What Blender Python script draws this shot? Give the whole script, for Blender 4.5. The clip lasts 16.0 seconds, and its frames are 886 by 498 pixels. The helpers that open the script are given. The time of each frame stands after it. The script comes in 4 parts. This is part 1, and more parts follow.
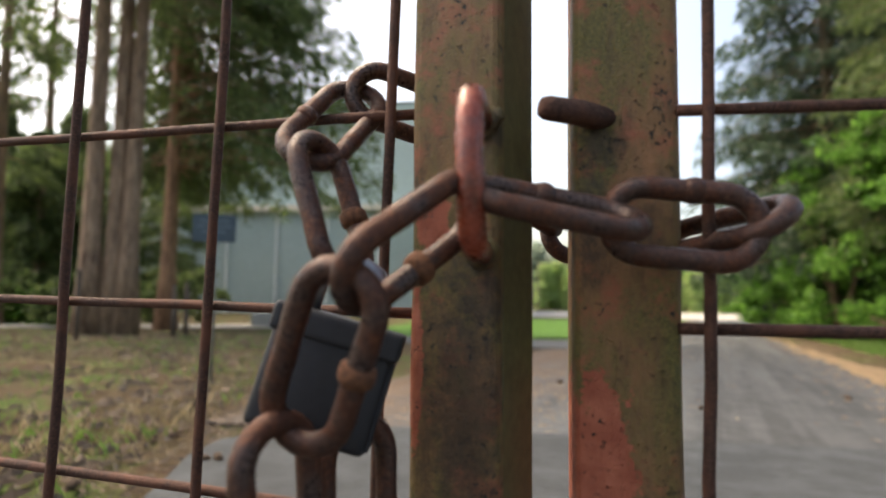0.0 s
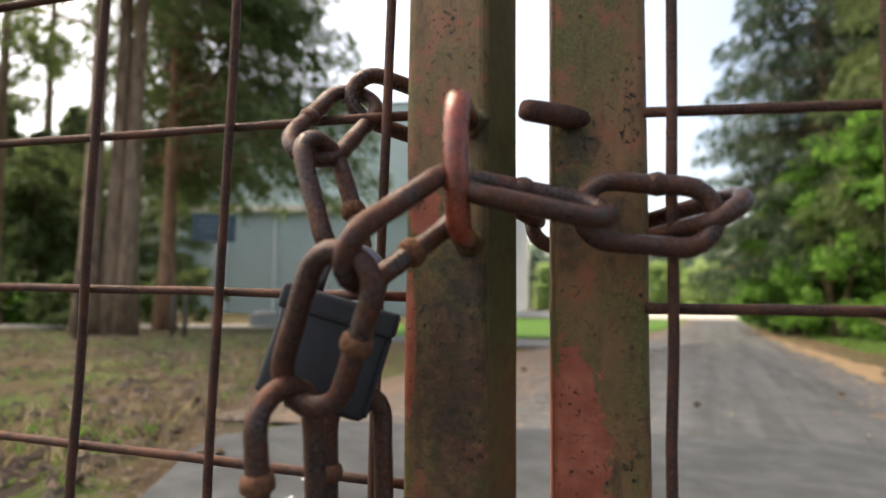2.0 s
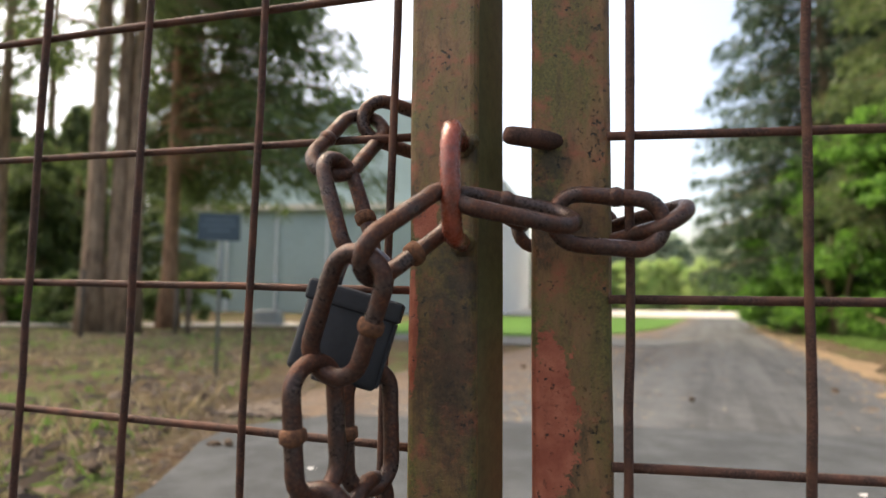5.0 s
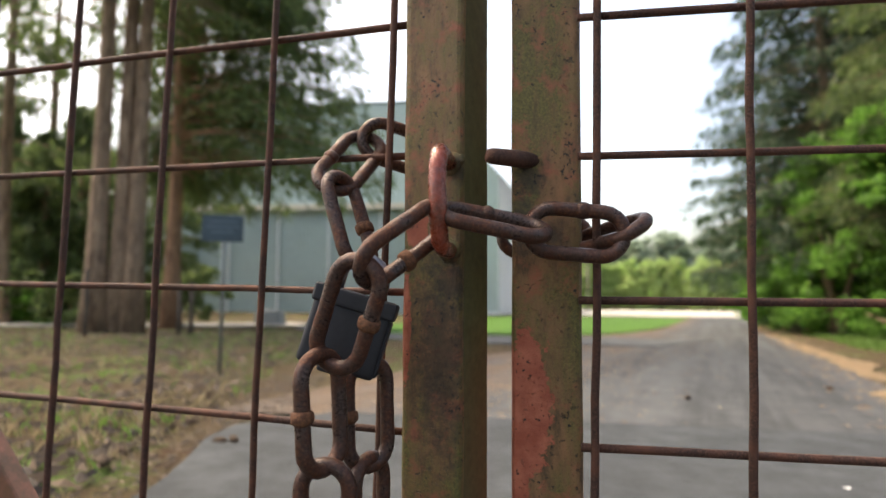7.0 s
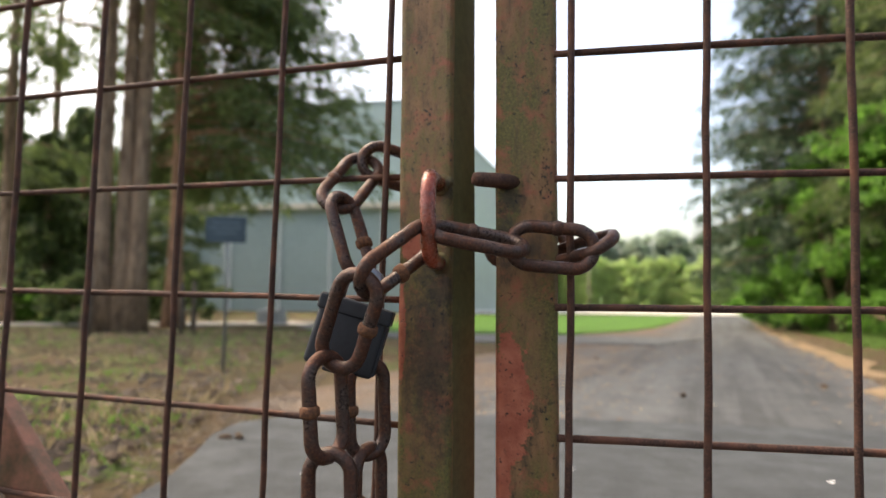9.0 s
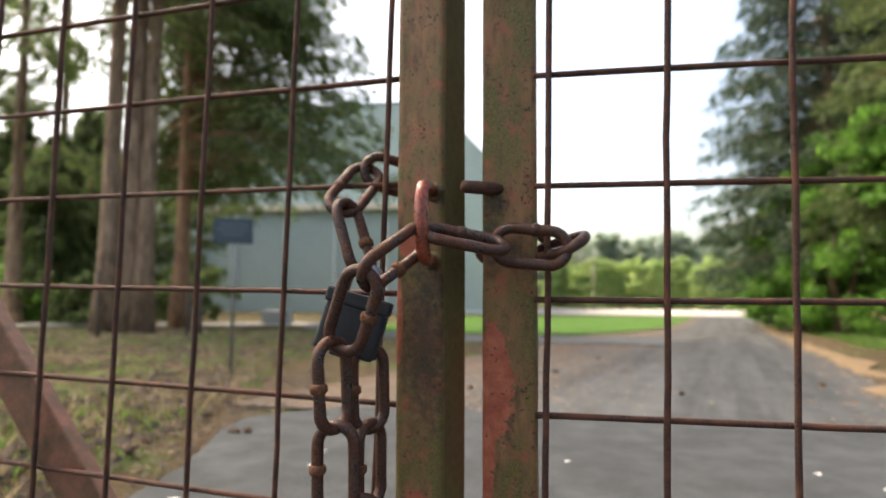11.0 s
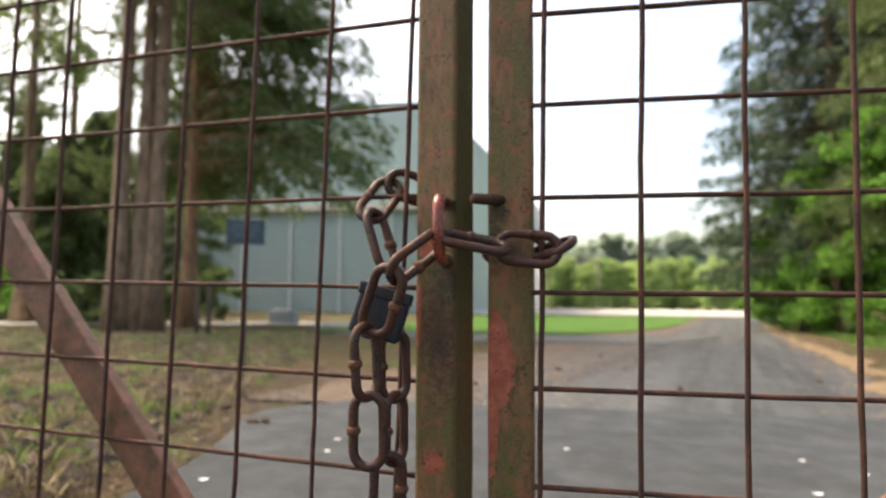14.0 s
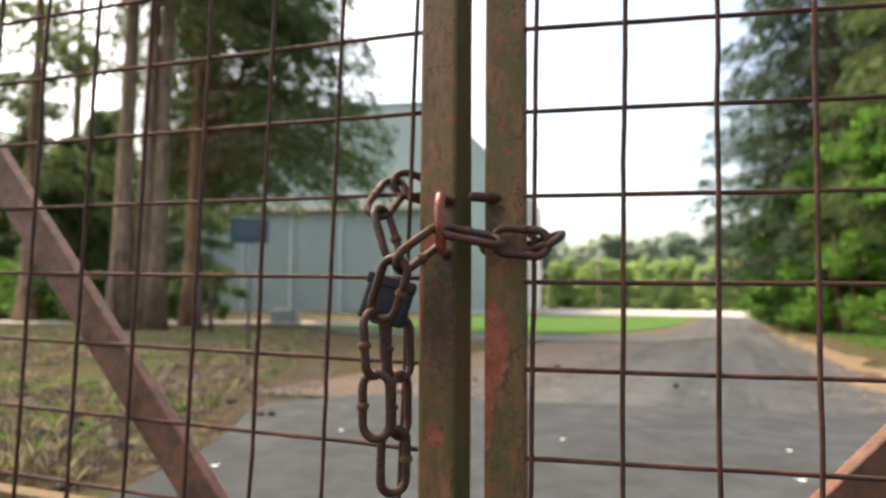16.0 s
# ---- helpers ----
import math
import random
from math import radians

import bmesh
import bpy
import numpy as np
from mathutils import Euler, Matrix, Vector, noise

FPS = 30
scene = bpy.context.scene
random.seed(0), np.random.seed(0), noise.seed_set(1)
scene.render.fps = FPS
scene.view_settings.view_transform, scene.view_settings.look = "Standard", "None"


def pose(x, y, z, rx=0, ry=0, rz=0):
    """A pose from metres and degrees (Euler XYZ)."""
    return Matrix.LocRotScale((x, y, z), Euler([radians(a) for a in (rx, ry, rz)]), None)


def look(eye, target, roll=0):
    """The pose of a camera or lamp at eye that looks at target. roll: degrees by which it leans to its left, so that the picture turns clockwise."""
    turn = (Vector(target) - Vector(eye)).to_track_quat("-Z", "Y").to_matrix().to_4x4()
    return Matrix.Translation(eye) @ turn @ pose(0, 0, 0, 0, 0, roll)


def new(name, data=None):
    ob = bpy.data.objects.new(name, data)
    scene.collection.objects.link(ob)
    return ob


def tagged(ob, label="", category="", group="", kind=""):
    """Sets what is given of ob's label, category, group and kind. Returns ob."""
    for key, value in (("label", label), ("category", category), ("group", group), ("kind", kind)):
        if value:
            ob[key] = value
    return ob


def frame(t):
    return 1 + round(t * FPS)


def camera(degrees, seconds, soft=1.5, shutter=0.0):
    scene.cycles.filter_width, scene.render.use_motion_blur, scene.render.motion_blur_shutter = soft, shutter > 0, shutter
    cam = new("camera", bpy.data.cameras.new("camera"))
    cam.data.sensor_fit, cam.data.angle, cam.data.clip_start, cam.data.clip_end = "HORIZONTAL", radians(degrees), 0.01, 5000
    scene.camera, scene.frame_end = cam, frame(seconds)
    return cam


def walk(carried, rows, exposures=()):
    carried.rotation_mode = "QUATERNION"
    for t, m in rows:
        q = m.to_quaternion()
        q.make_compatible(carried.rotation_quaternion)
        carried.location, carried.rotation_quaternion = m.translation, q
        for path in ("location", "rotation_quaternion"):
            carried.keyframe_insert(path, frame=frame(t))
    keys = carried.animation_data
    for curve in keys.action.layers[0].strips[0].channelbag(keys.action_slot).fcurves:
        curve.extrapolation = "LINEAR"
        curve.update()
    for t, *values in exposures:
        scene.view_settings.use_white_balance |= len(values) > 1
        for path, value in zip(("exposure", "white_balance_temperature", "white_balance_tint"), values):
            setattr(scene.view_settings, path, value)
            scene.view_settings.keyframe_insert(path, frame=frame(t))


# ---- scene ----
cam = camera(76.5, 16.0)
PATH = [
    (0, (-0.109, -0.394, 0.668), (-0.399, 1.581, 0.795), 0.6),
    (0.5, (-0.106, -0.4022, 0.6638), (-0.393, 1.5728, 0.794), 0.6),
    (1, (-0.1028, -0.4115, 0.6603), (-0.3875, 1.5638, 0.7888), 0.6),
    (1.5, (-0.0993, -0.422, 0.6573), (-0.3845, 1.5535, 0.786), 0.57),
    (2, (-0.097, -0.434, 0.6565), (-0.3825, 1.5417, 0.7838), 0.5),
    (2.5, (-0.0955, -0.4475, 0.6565), (-0.3782, 1.5287, 0.781), 0.47),
    (3, (-0.0913, -0.461, 0.6542), (-0.3765, 1.5145, 0.7825), 0.55),
    (3.5, (-0.0865, -0.4743, 0.6522), (-0.3778, 1.5, 0.7835), 0.57),
    (4, (-0.086, -0.488, 0.653), (-0.375, 1.487, 0.779), 0.5),
    (6.5, (-0.065, -0.57, 0.654), (-0.357, 1.405, 0.775), 0.4),
    (7, (-0.0592, -0.5865, 0.6567), (-0.3538, 1.388, 0.7782), 0.4),
    (7.5, (-0.0545, -0.6035, 0.6598), (-0.353, 1.3702, 0.7815), 0.4),
    (8, (-0.05, -0.6202, 0.6633), (-0.3495, 1.3535, 0.7843), 0.38),
    (8.5, (-0.044, -0.6373, 0.6663), (-0.3432, 1.3368, 0.7858), 0.33),
    (9, (-0.037, -0.655, 0.669), (-0.336, 1.319, 0.785), 0.3),
    (11.5, (-0.005, -0.762, 0.66), (-0.323, 1.209, 0.78), 0.3),
    (12, (-0.004, -0.7868, 0.6588), (-0.3228, 1.184, 0.7782), 0.32),
    (12.5, (-0.0027, -0.8113, 0.6568), (-0.3245, 1.1587, 0.7758), 0.35),
    (13, (-0.001, -0.836, 0.655), (-0.3267, 1.1335, 0.7745), 0.33),
    (13.5, (0.001, -0.861, 0.6547), (-0.3277, 1.1085, 0.775), 0.3),
    (14, (0.003, -0.8858, 0.6548), (-0.328, 1.0835, 0.775), 0.3),
    (14.5, (0.006, -0.91, 0.6535), (-0.3275, 1.0587, 0.773), 0.3),
    (15, (0.0105, -0.9323, 0.65), (-0.326, 1.0357, 0.7698), 0.27),
    (15.5, (0.0145, -0.9517, 0.6442), (-0.3223, 1.0157, 0.7652), 0.28),
    (16, (0.017, -0.971, 0.638), (-0.316, 0.997, 0.759), 0.4),
]
walk(cam, [(t, look(eye, target, roll)) for t, eye, target, roll in PATH], [(0, 1.66, 7500, 7), (4, 1.74, 7500, 7), (9, 1.82, 7500, 7), (16, 1.8, 7500, 7)])

# a fixed focus on the gate, with the soft distance of a small, open lens
cam.data.dof.use_dof = True
cam.data.dof.focus_distance = 0.56
cam.data.dof.aperture_fstop = 3.7

# ---- world and light ----
SUN_AZ, SUN_EL = radians(158), radians(58)      # bearing from +x, anticlockwise; height
world = bpy.data.worlds.new("sky")
scene.world = world
world.use_nodes = True
wn = world.node_tree.nodes
sky = wn.new("ShaderNodeTexSky")
sky.sky_type, sky.sun_disc = "NISHITA", False
sky.sun_elevation, sky.sun_rotation = SUN_EL, radians(90) - SUN_AZ
sky.air_density, sky.dust_density, sky.ozone_density = 0.8, 5.0, 0.1
wn["Background"].inputs["Strength"].default_value = 0.15
world.node_tree.links.new(sky.outputs[0], wn["Background"].inputs["Color"])
lamp = bpy.data.lights.new("sun", "SUN")
lamp.energy, lamp.angle, lamp.color = 0.75, radians(18), (1.0, 0.95, 0.88)
sun = new("sun", lamp)
sun.matrix_world = look((0, 0, 0), (-math.cos(SUN_AZ) * math.cos(SUN_EL), -math.sin(SUN_AZ) * math.cos(SUN_EL), -math.sin(SUN_EL)))


# ---- materials ----
class Nodes:
    """A short way to write node trees."""

    def __init__(self, name, rough=0.7, metal=0.0, spec=0.4):
        self.m = bpy.data.materials.new(name)
        self.m.use_nodes = True
        self.t = self.m.node_tree
        self.b = self.t.nodes["Principled BSDF"]
        self.set("Roughness", rough), self.set("Metallic", metal), self.set("Specular IOR Level", spec)
        self.co = self.t.nodes.new("ShaderNodeTexCoord").outputs["Object"]

    def set(self, key, value):
        if isinstance(value, bpy.types.NodeSocket):
            self.t.links.new(value, self.b.inputs[key])
        else:
            self.b.inputs[key].default_value = value

    def node(self, kind, ins=(), **props):
        n = self.t.nodes.new(kind)
        for k, v in props.items():
            if k == "op":
                n.operation = v
            elif k == "blend":
                n.data_type, n.blend_type = "RGBA", v
        for k, v in dict(ins).items():
            if isinstance(v, bpy.types.NodeSocket):
                self.t.links.new(v, n.inputs[k])
            else:
                n.inputs[k].default_value = v
        return n

    def noise(self, scale, detail=4.0, rough=0.6, co=None, dist=0.0):
        return self.node("ShaderNodeTexNoise", {"Vector": co or self.co, "Scale": scale, "Detail": detail, "Roughness": rough, "Distortion": dist}).outputs["Fac"]

    def ramp(self, fac, stops):
        n = self.node("ShaderNodeValToRGB", {"Fac": fac})
        e = n.color_ramp.elements
        while len(e) < len(stops):
            e.new(0.5)
        for el, (p, c) in zip(e, stops):
            el.position, el.color = p, (*c, 1) if len(c) == 3 else c
        return n.outputs["Color"]

    def mask(self, fac, lo, hi):
        return self.node("ShaderNodeMapRange", {"Value": fac, "From Min": lo, "From Max": hi}).outputs["Result"]

    def mix(self, fac, a, b, blend="MIX"):
        n = self.node("ShaderNodeMix", {0: fac}, blend=blend)
        for i, v in ((6, a), (7, b)):
            if isinstance(v, bpy.types.NodeSocket):
                self.t.links.new(v, n.inputs[i])
            else:
                n.inputs[i].default_value = (*v, 1)
        return n.outputs[2]

    def math(self, op, a, b=0.0, c=0.0):
        return self.node("ShaderNodeMath", {0: a, 1: b, 2: c}, op=op).outputs[0]

    def xyz(self, co=None):
        return self.node("ShaderNodeSeparateXYZ", {0: co or self.co}).outputs

    def scaled(self, s):
        return self.node("ShaderNodeMapping", {"Vector": self.co, "Scale": s}).outputs[0]

    def bump(self, height, strength, distance):
        self.set("Normal", self.node("ShaderNodeBump", {"Height": height, "Strength": strength, "Distance": distance}).outputs[0])


def chain_steel():
    """Dark, rubbed steel with rust in patches."""
    n = Nodes("rusty_chain_steel", 0.45, 0.35)
    big, fine = n.noise(38, 5, 0.65), n.noise(340, 4, 0.7)
    steel = n.ramp(fine, [(0.3, (0.026, 0.017, 0.015)), (0.62, (0.078, 0.05, 0.043)), (0.85, (0.2, 0.142, 0.126))])
    rust = n.ramp(fine, [(0.25, (0.028, 0.011, 0.008)), (0.55, (0.095, 0.036, 0.02)), (0.8, (0.24, 0.09, 0.04))])
    m = n.mask(big, 0.4, 0.6)
    n.set("Base Color", n.mix(m, steel, rust))
    n.set("Roughness", n.mask(n.math("ADD", n.math("MULTIPLY", m, 0.5), n.math("MULTIPLY", fine, 0.6)), -0.1, 1.35))
    n.bump(n.math("ADD", fine, n.math("MULTIPLY", n.noise(900, 2), 0.5)), 0.5, 0.0012)
    return n.m


def weld_rust():
    n = Nodes("orange_weld_rust", 0.85)
    f = n.noise(300, 5, 0.7)
    n.set("Base Color", n.ramp(f, [(0.3, (0.04, 0.017, 0.01)), (0.55, (0.14, 0.058, 0.027)), (0.8, (0.27, 0.125, 0.06))]))
    n.bump(f, 0.6, 0.0015)
    return n.m


def wire_rust():
    n = Nodes("rusty_wire", 0.75, 0.1)
    f, g = n.noise(420, 4, 0.7), n.noise(25, 3)
    c = n.ramp(f, [(0.3, (0.022, 0.01, 0.007)), (0.55, (0.066, 0.03, 0.02)), (0.8, (0.16, 0.08, 0.054))])
    n.set("Base Color", n.mix(n.mask(g, 0.45, 0.7), c, (0.12, 0.046, 0.026)))
    n.bump(f, 0.7, 0.0015)
    return n.m


def red_iron():
    n = Nodes("red_primed_iron", 0.42, 0.15, 0.7)
    f, g = n.noise(260, 5, 0.7), n.noise(60, 4)
    c = n.mix(n.mask(g, 0.4, 0.62), (0.28, 0.052, 0.024), (0.105, 0.028, 0.017))
    n.set("Base Color", n.mix(n.mask(f, 0.66, 0.8), c, (0.42, 0.22, 0.17)))
    n.set("Roughness", n.mask(f, 0.22, 1.3))
    n.bump(f, 0.5, 0.0012)
    return n.m


def post_paint(name, patches):
    """Old brown paint, weathered olive by algae, with dark specks and patches of red primer laid bare."""
    n = Nodes(name, 0.6)
    long = n.scaled((1.0, 1.0, 0.35))
    fine, mid, big = n.noise(420, 5, 0.7), n.noise(75, 5, 0.7, long), n.noise(16, 4, 0.65, long)
    base = n.ramp(mid, [(0.3, (0.07, 0.043, 0.019)), (0.5, (0.2, 0.107, 0.046)), (0.66, (0.28, 0.135, 0.06)), (0.8, (0.33, 0.13, 0.062))])
    olive = n.ramp(fine, [(0.3, (0.048, 0.044, 0.01)), (0.6, (0.15, 0.125, 0.034)), (0.85, (0.26, 0.215, 0.072))])
    col = n.mix(n.mask(n.math("ADD", big, n.math("MULTIPLY", mid, 0.4)), 0.62, 0.78), base, olive)
    col = n.mix(n.mask(n.noise(33, 4, 0.7), 0.52, 0.68), col, (0.27, 0.092, 0.046))
    x, y, z = n.xyz()
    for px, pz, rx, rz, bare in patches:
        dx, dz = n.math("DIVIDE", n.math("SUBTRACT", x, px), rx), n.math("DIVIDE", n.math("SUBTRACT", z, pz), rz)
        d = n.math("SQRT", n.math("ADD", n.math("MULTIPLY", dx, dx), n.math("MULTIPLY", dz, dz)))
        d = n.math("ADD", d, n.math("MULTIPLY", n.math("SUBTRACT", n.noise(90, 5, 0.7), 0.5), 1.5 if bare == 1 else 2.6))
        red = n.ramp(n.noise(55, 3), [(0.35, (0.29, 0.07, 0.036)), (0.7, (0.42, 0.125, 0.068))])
        # dark tone for the posts' painted shade and their few dark spots
        shade_stain = n.ramp(n.noise(160, 4), [(0.35, (0.02, 0.014, 0.01)), (0.75, (0.075, 0.05, 0.03))])
        col = n.mix(n.math("MULTIPLY", n.mask(d, 1.0, 0.93 if bare == 1 else 0.3), bare or 0.75), col, red if bare else shade_stain)
    speck = n.mask(n.noise(210, 3, 0.6), 0.6, 0.66)
    col = n.mix(n.math("MULTIPLY", speck, n.mask(n.noise(28, 2), 0.4, 0.6)), col, (0.018, 0.015, 0.009))
    n.set("Base Color", col)
    n.set("Roughness", n.mask(fine, -0.5, 1.3))
    n.bump(n.math("ADD", n.math("MULTIPLY", mid, 1.2), n.math("SUBTRACT", fine, speck)), 0.8, 0.002)
    return n.m


def brace_paint():
    n = Nodes("brace_paint", 0.5)
    mid, fine = n.noise(28, 5, 0.7), n.noise(240, 4, 0.7)
    c = n.ramp(mid, [(0.3, (0.06, 0.042, 0.02)), (0.5, (0.145, 0.066, 0.037)), (0.7, (0.24, 0.092, 0.058))])
    n.set("Base Color", n.mix(n.mask(fine, 0.58, 0.72), c, (0.1, 0.06, 0.04)))
    n.bump(fine, 0.4, 0.001)
    return n.m


def plain(name, col, rough=0.6, metal=0.0, scale=60.0, spread=0.25, bump=0.2, dist=0.001):
    """A simple surface with fine mottling about one colour."""
    n = Nodes(name, rough, metal, 0.1 if rough > 0.9 else 0.4)
    f = n.noise(scale, 5, 0.7)
    g = n.noise(scale * 0.13, 3)
    n.set("Base Color", n.ramp(n.math("ADD", n.math("MULTIPLY", f, 0.6), n.math("MULTIPLY", g, 0.4)),
                               [(0.3, tuple(v * (1 - spread) for v in col)), (0.7, tuple(min(1, v * (1 + spread)) for v in col))]))
    n.bump(f, bump, dist)
    return n.m


def asphalt(name, tone, litter):
    """Grey asphalt; brown needles drift over it in long patches where litter is given."""
    n = Nodes(name, 0.9, 0.0, 0.15)
    fine, mid, big = n.noise(160, 4, 0.75), n.noise(5, 5, 0.65), n.noise(0.8, 4, 0.6)
    c = n.ramp(fine, [(0.3, tuple(v * 0.65 for v in tone)), (0.55, tone), (0.8, tuple(v * 1.6 for v in tone))])
    c = n.mix(n.mask(mid, 0.4, 0.66), c, tuple(v * 1.45 for v in tone))
    c = n.mix(n.math("MULTIPLY", n.mask(big, 0.45, 0.7), 0.5), c, tuple(v * 0.7 for v in tone))
    if litter:
        x, y, z = n.xyz()
        # worn wheel tracks and oil-dark streaks run along the road
        lane = n.node("ShaderNodeCombineXYZ", {0: n.math("MULTIPLY_ADD", y, -0.326, x), 1: n.math("MULTIPLY", y, 0.05)}).outputs[0]
        streak = n.noise(2.6, 4, 0.65, lane)
        c = n.mix(n.math("MULTIPLY", n.mask(streak, 0.46, 0.64), 0.6), c, tuple(v * 1.75 for v in tone))
        c = n.mix(n.math("MULTIPLY", n.mask(streak, 0.48, 0.36), 0.55), c, tuple(v * 0.62 for v in tone))
        # needles gather between the tracks and along both edges
        off = n.math("ABSOLUTE", n.math("SUBTRACT", n.math("MULTIPLY_ADD", y, -0.326, x), 0.35))
        side = n.mask(off, litter, litter + 1.3)
        lf = n.math("ADD", n.math("MULTIPLY", n.noise(1.7, 5, 0.7), 1.0), n.math("MULTIPLY", side, 0.36))
        needles = n.ramp(n.noise(55, 4, 0.8), [(0.3, (0.07, 0.043, 0.024)), (0.55, (0.19, 0.115, 0.062)), (0.8, (0.32, 0.21, 0.125))])
        c = n.mix(n.math("MULTIPLY", n.mask(lf, 0.62, 0.9), 0.6), c, needles)
    n.set("Base Color", c)
    n.bump(fine, 0.5, 0.004)
    return n.m


def soil():
    """Forest verge: needles, dry grass, moss and bare earth."""
    n = Nodes("verge_soil", 0.95, 0.0, 0.1)
    fine, mid, big = n.noise(70, 5, 0.8), n.noise(4.5, 5, 0.7), n.noise(0.9, 4, 0.6)
    straw = n.ramp(fine, [(0.3, (0.042, 0.03, 0.018)), (0.55, (0.11, 0.08, 0.047)), (0.8, (0.21, 0.158, 0.096))])
    earth = n.ramp(fine, [(0.3, (0.03, 0.019, 0.012)), (0.6, (0.1, 0.06, 0.036))])
    moss = n.ramp(fine, [(0.3, (0.035, 0.055, 0.014)), (0.7, (0.12, 0.17, 0.045))])
    c = n.mix(n.mask(mid, 0.52, 0.62), straw, earth)
    n.set("Base Color", n.mix(n.mask(n.noise(1.3, 5, 0.7), 0.5, 0.62), c, moss))
    n.bump(n.math("ADD", fine, n.math("MULTIPLY", mid, 3)), 0.8, 0.02)
    return n.m


def leaf(name, dark, light, trans=0.35):
    """Leaves and needles, each clump a little different, with light passing through."""
    n = Nodes(name, 0.6)
    r = n.node("ShaderNodeNewGeometry").outputs["Random Per Island"]
    c = n.ramp(n.math("ADD", n.math("MULTIPLY", r, 0.65), n.math("MULTIPLY", n.noise(0.9, 3), 0.35)), [(0.15, dark), (0.85, light)])
    n.set("Base Color", c)
    tr = n.node("ShaderNodeBsdfTranslucent", {"Color": c})
    mixer = n.node("ShaderNodeMixShader", {0: trans, 1: n.b.outputs[0], 2: tr.outputs[0]})
    n.t.links.new(mixer.outputs[0], n.t.nodes["Material Output"].inputs["Surface"])
    return n.m


def bark(name, dark, light):
    n = Nodes(name, 0.9)
    f = n.noise(9, 6, 0.75, n.scaled((1, 1, 0.22)))
    n.set("Base Color", n.ramp(f, [(0.35, dark), (0.65, light)]))
    n.bump(f, 0.8, 0.05)
    return n.m


CHAIN, WELD, WIRE, RED, BRACE = chain_steel(), weld_rust(), wire_rust(), red_iron(), brace_paint()
ALGAE = plain("olive_algae_paint", (0.085, 0.078, 0.032), 0.6, 0, 90, 0.45, 0.3, 0.001)
# False patches: shade painted below the pin stub and behind the chain
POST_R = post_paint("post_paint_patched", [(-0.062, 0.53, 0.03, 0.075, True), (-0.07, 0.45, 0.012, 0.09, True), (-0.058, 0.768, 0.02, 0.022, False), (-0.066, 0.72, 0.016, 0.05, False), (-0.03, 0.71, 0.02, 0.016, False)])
# False patches: shade painted under the staple, a dark weld spot, darker lower face
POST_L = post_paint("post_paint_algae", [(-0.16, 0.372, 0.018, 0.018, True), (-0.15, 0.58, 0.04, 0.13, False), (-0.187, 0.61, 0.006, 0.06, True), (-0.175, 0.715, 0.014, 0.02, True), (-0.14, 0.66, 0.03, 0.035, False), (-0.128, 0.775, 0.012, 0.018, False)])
ASPHALT_NEAR = asphalt("asphalt_apron", (0.052, 0.056, 0.059), 0)
ASPHALT = asphalt("asphalt_road", (0.068, 0.07, 0.071), 1.15)
SIDE = asphalt("asphalt_side", (0.09, 0.092, 0.092), 0)
SOIL = soil()
NEEDLES = leaf("spruce_needles", (0.046, 0.074, 0.026), (0.175, 0.235, 0.078), 0.5)
BLUE_NEEDLES = leaf("fir_needles", (0.03, 0.056, 0.031), (0.078, 0.126, 0.06), 0.4)
MAPLE = leaf("broad_leaves", (0.075, 0.18, 0.03), (0.22, 0.43, 0.075), 0.62)
# sunlight is put into this leaf colour, far paler than the other leaves
HEDGE = leaf("sun_paled_leaves", (0.36, 0.5, 0.18), (0.64, 0.76, 0.36), 0.6)
# distance haze is mixed into this pale, greyed leaf colour
HAZED_LEAF = leaf("hazed_leaves", (0.29, 0.37, 0.28), (0.46, 0.54, 0.41), 0.6)
GRASS = leaf("dry_grass", (0.12, 0.105, 0.045), (0.33, 0.265, 0.15), 0.3)
STRAW = leaf("bleached_straw", (0.26, 0.2, 0.11), (0.5, 0.4, 0.25), 0.3)
CLODS = leaf("dead_matter", (0.025, 0.016, 0.01), (0.13, 0.085, 0.05), 0.05)
NEEDLE_TAN = leaf("tan_needle_heaps", (0.09, 0.058, 0.035), (0.27, 0.19, 0.12), 0.1)
LAWN = leaf("lawn_grass", (0.08, 0.16, 0.03), (0.2, 0.33, 0.07), 0.4)
DRIFT = plain("tan_needles", (0.24, 0.168, 0.1), 0.95, 0, 30, 0.55, 0.6, 0.01)
LAWN_SOIL = plain("lawn", (0.065, 0.135, 0.026), 0.95, 0, 6, 0.35, 0.5, 0.03)
BARK = bark("spruce_bark", (0.1, 0.062, 0.04), (0.38, 0.265, 0.175))
BARK_RED = bark("pine_bark", (0.12, 0.066, 0.04), (0.4, 0.23, 0.135))
SHEET = plain("grey_green_sheet", (0.5, 0.58, 0.53), 0.55, 0, 3, 0.1, 0.1, 0.002)
WING = plain("dull_grey_green_sheet", (0.36, 0.43, 0.4), 0.6, 0, 3, 0.12, 0.1, 0.002)
ROOF = plain("pale_roof_sheet", (0.42, 0.48, 0.45), 0.5, 0, 2, 0.1, 0.1, 0.002)
PALE = plain("pale_render", (0.8, 0.8, 0.78), 0.8, 0, 5, 0.08)
FASCIA = plain("cream_fascia", (0.68, 0.6, 0.48), 0.6, 0, 5, 0.08)
GRAVEL = plain("pale_gravel", (0.45, 0.42, 0.37), 0.95, 0, 25, 0.25, 0.5, 0.01)
SIGN = plain("blue_grey_sign", (0.055, 0.085, 0.105), 0.55, 0.1, 20, 0.2)
SIGN_INK = plain("faded_sign_ink", (0.1, 0.14, 0.17), 0.5)
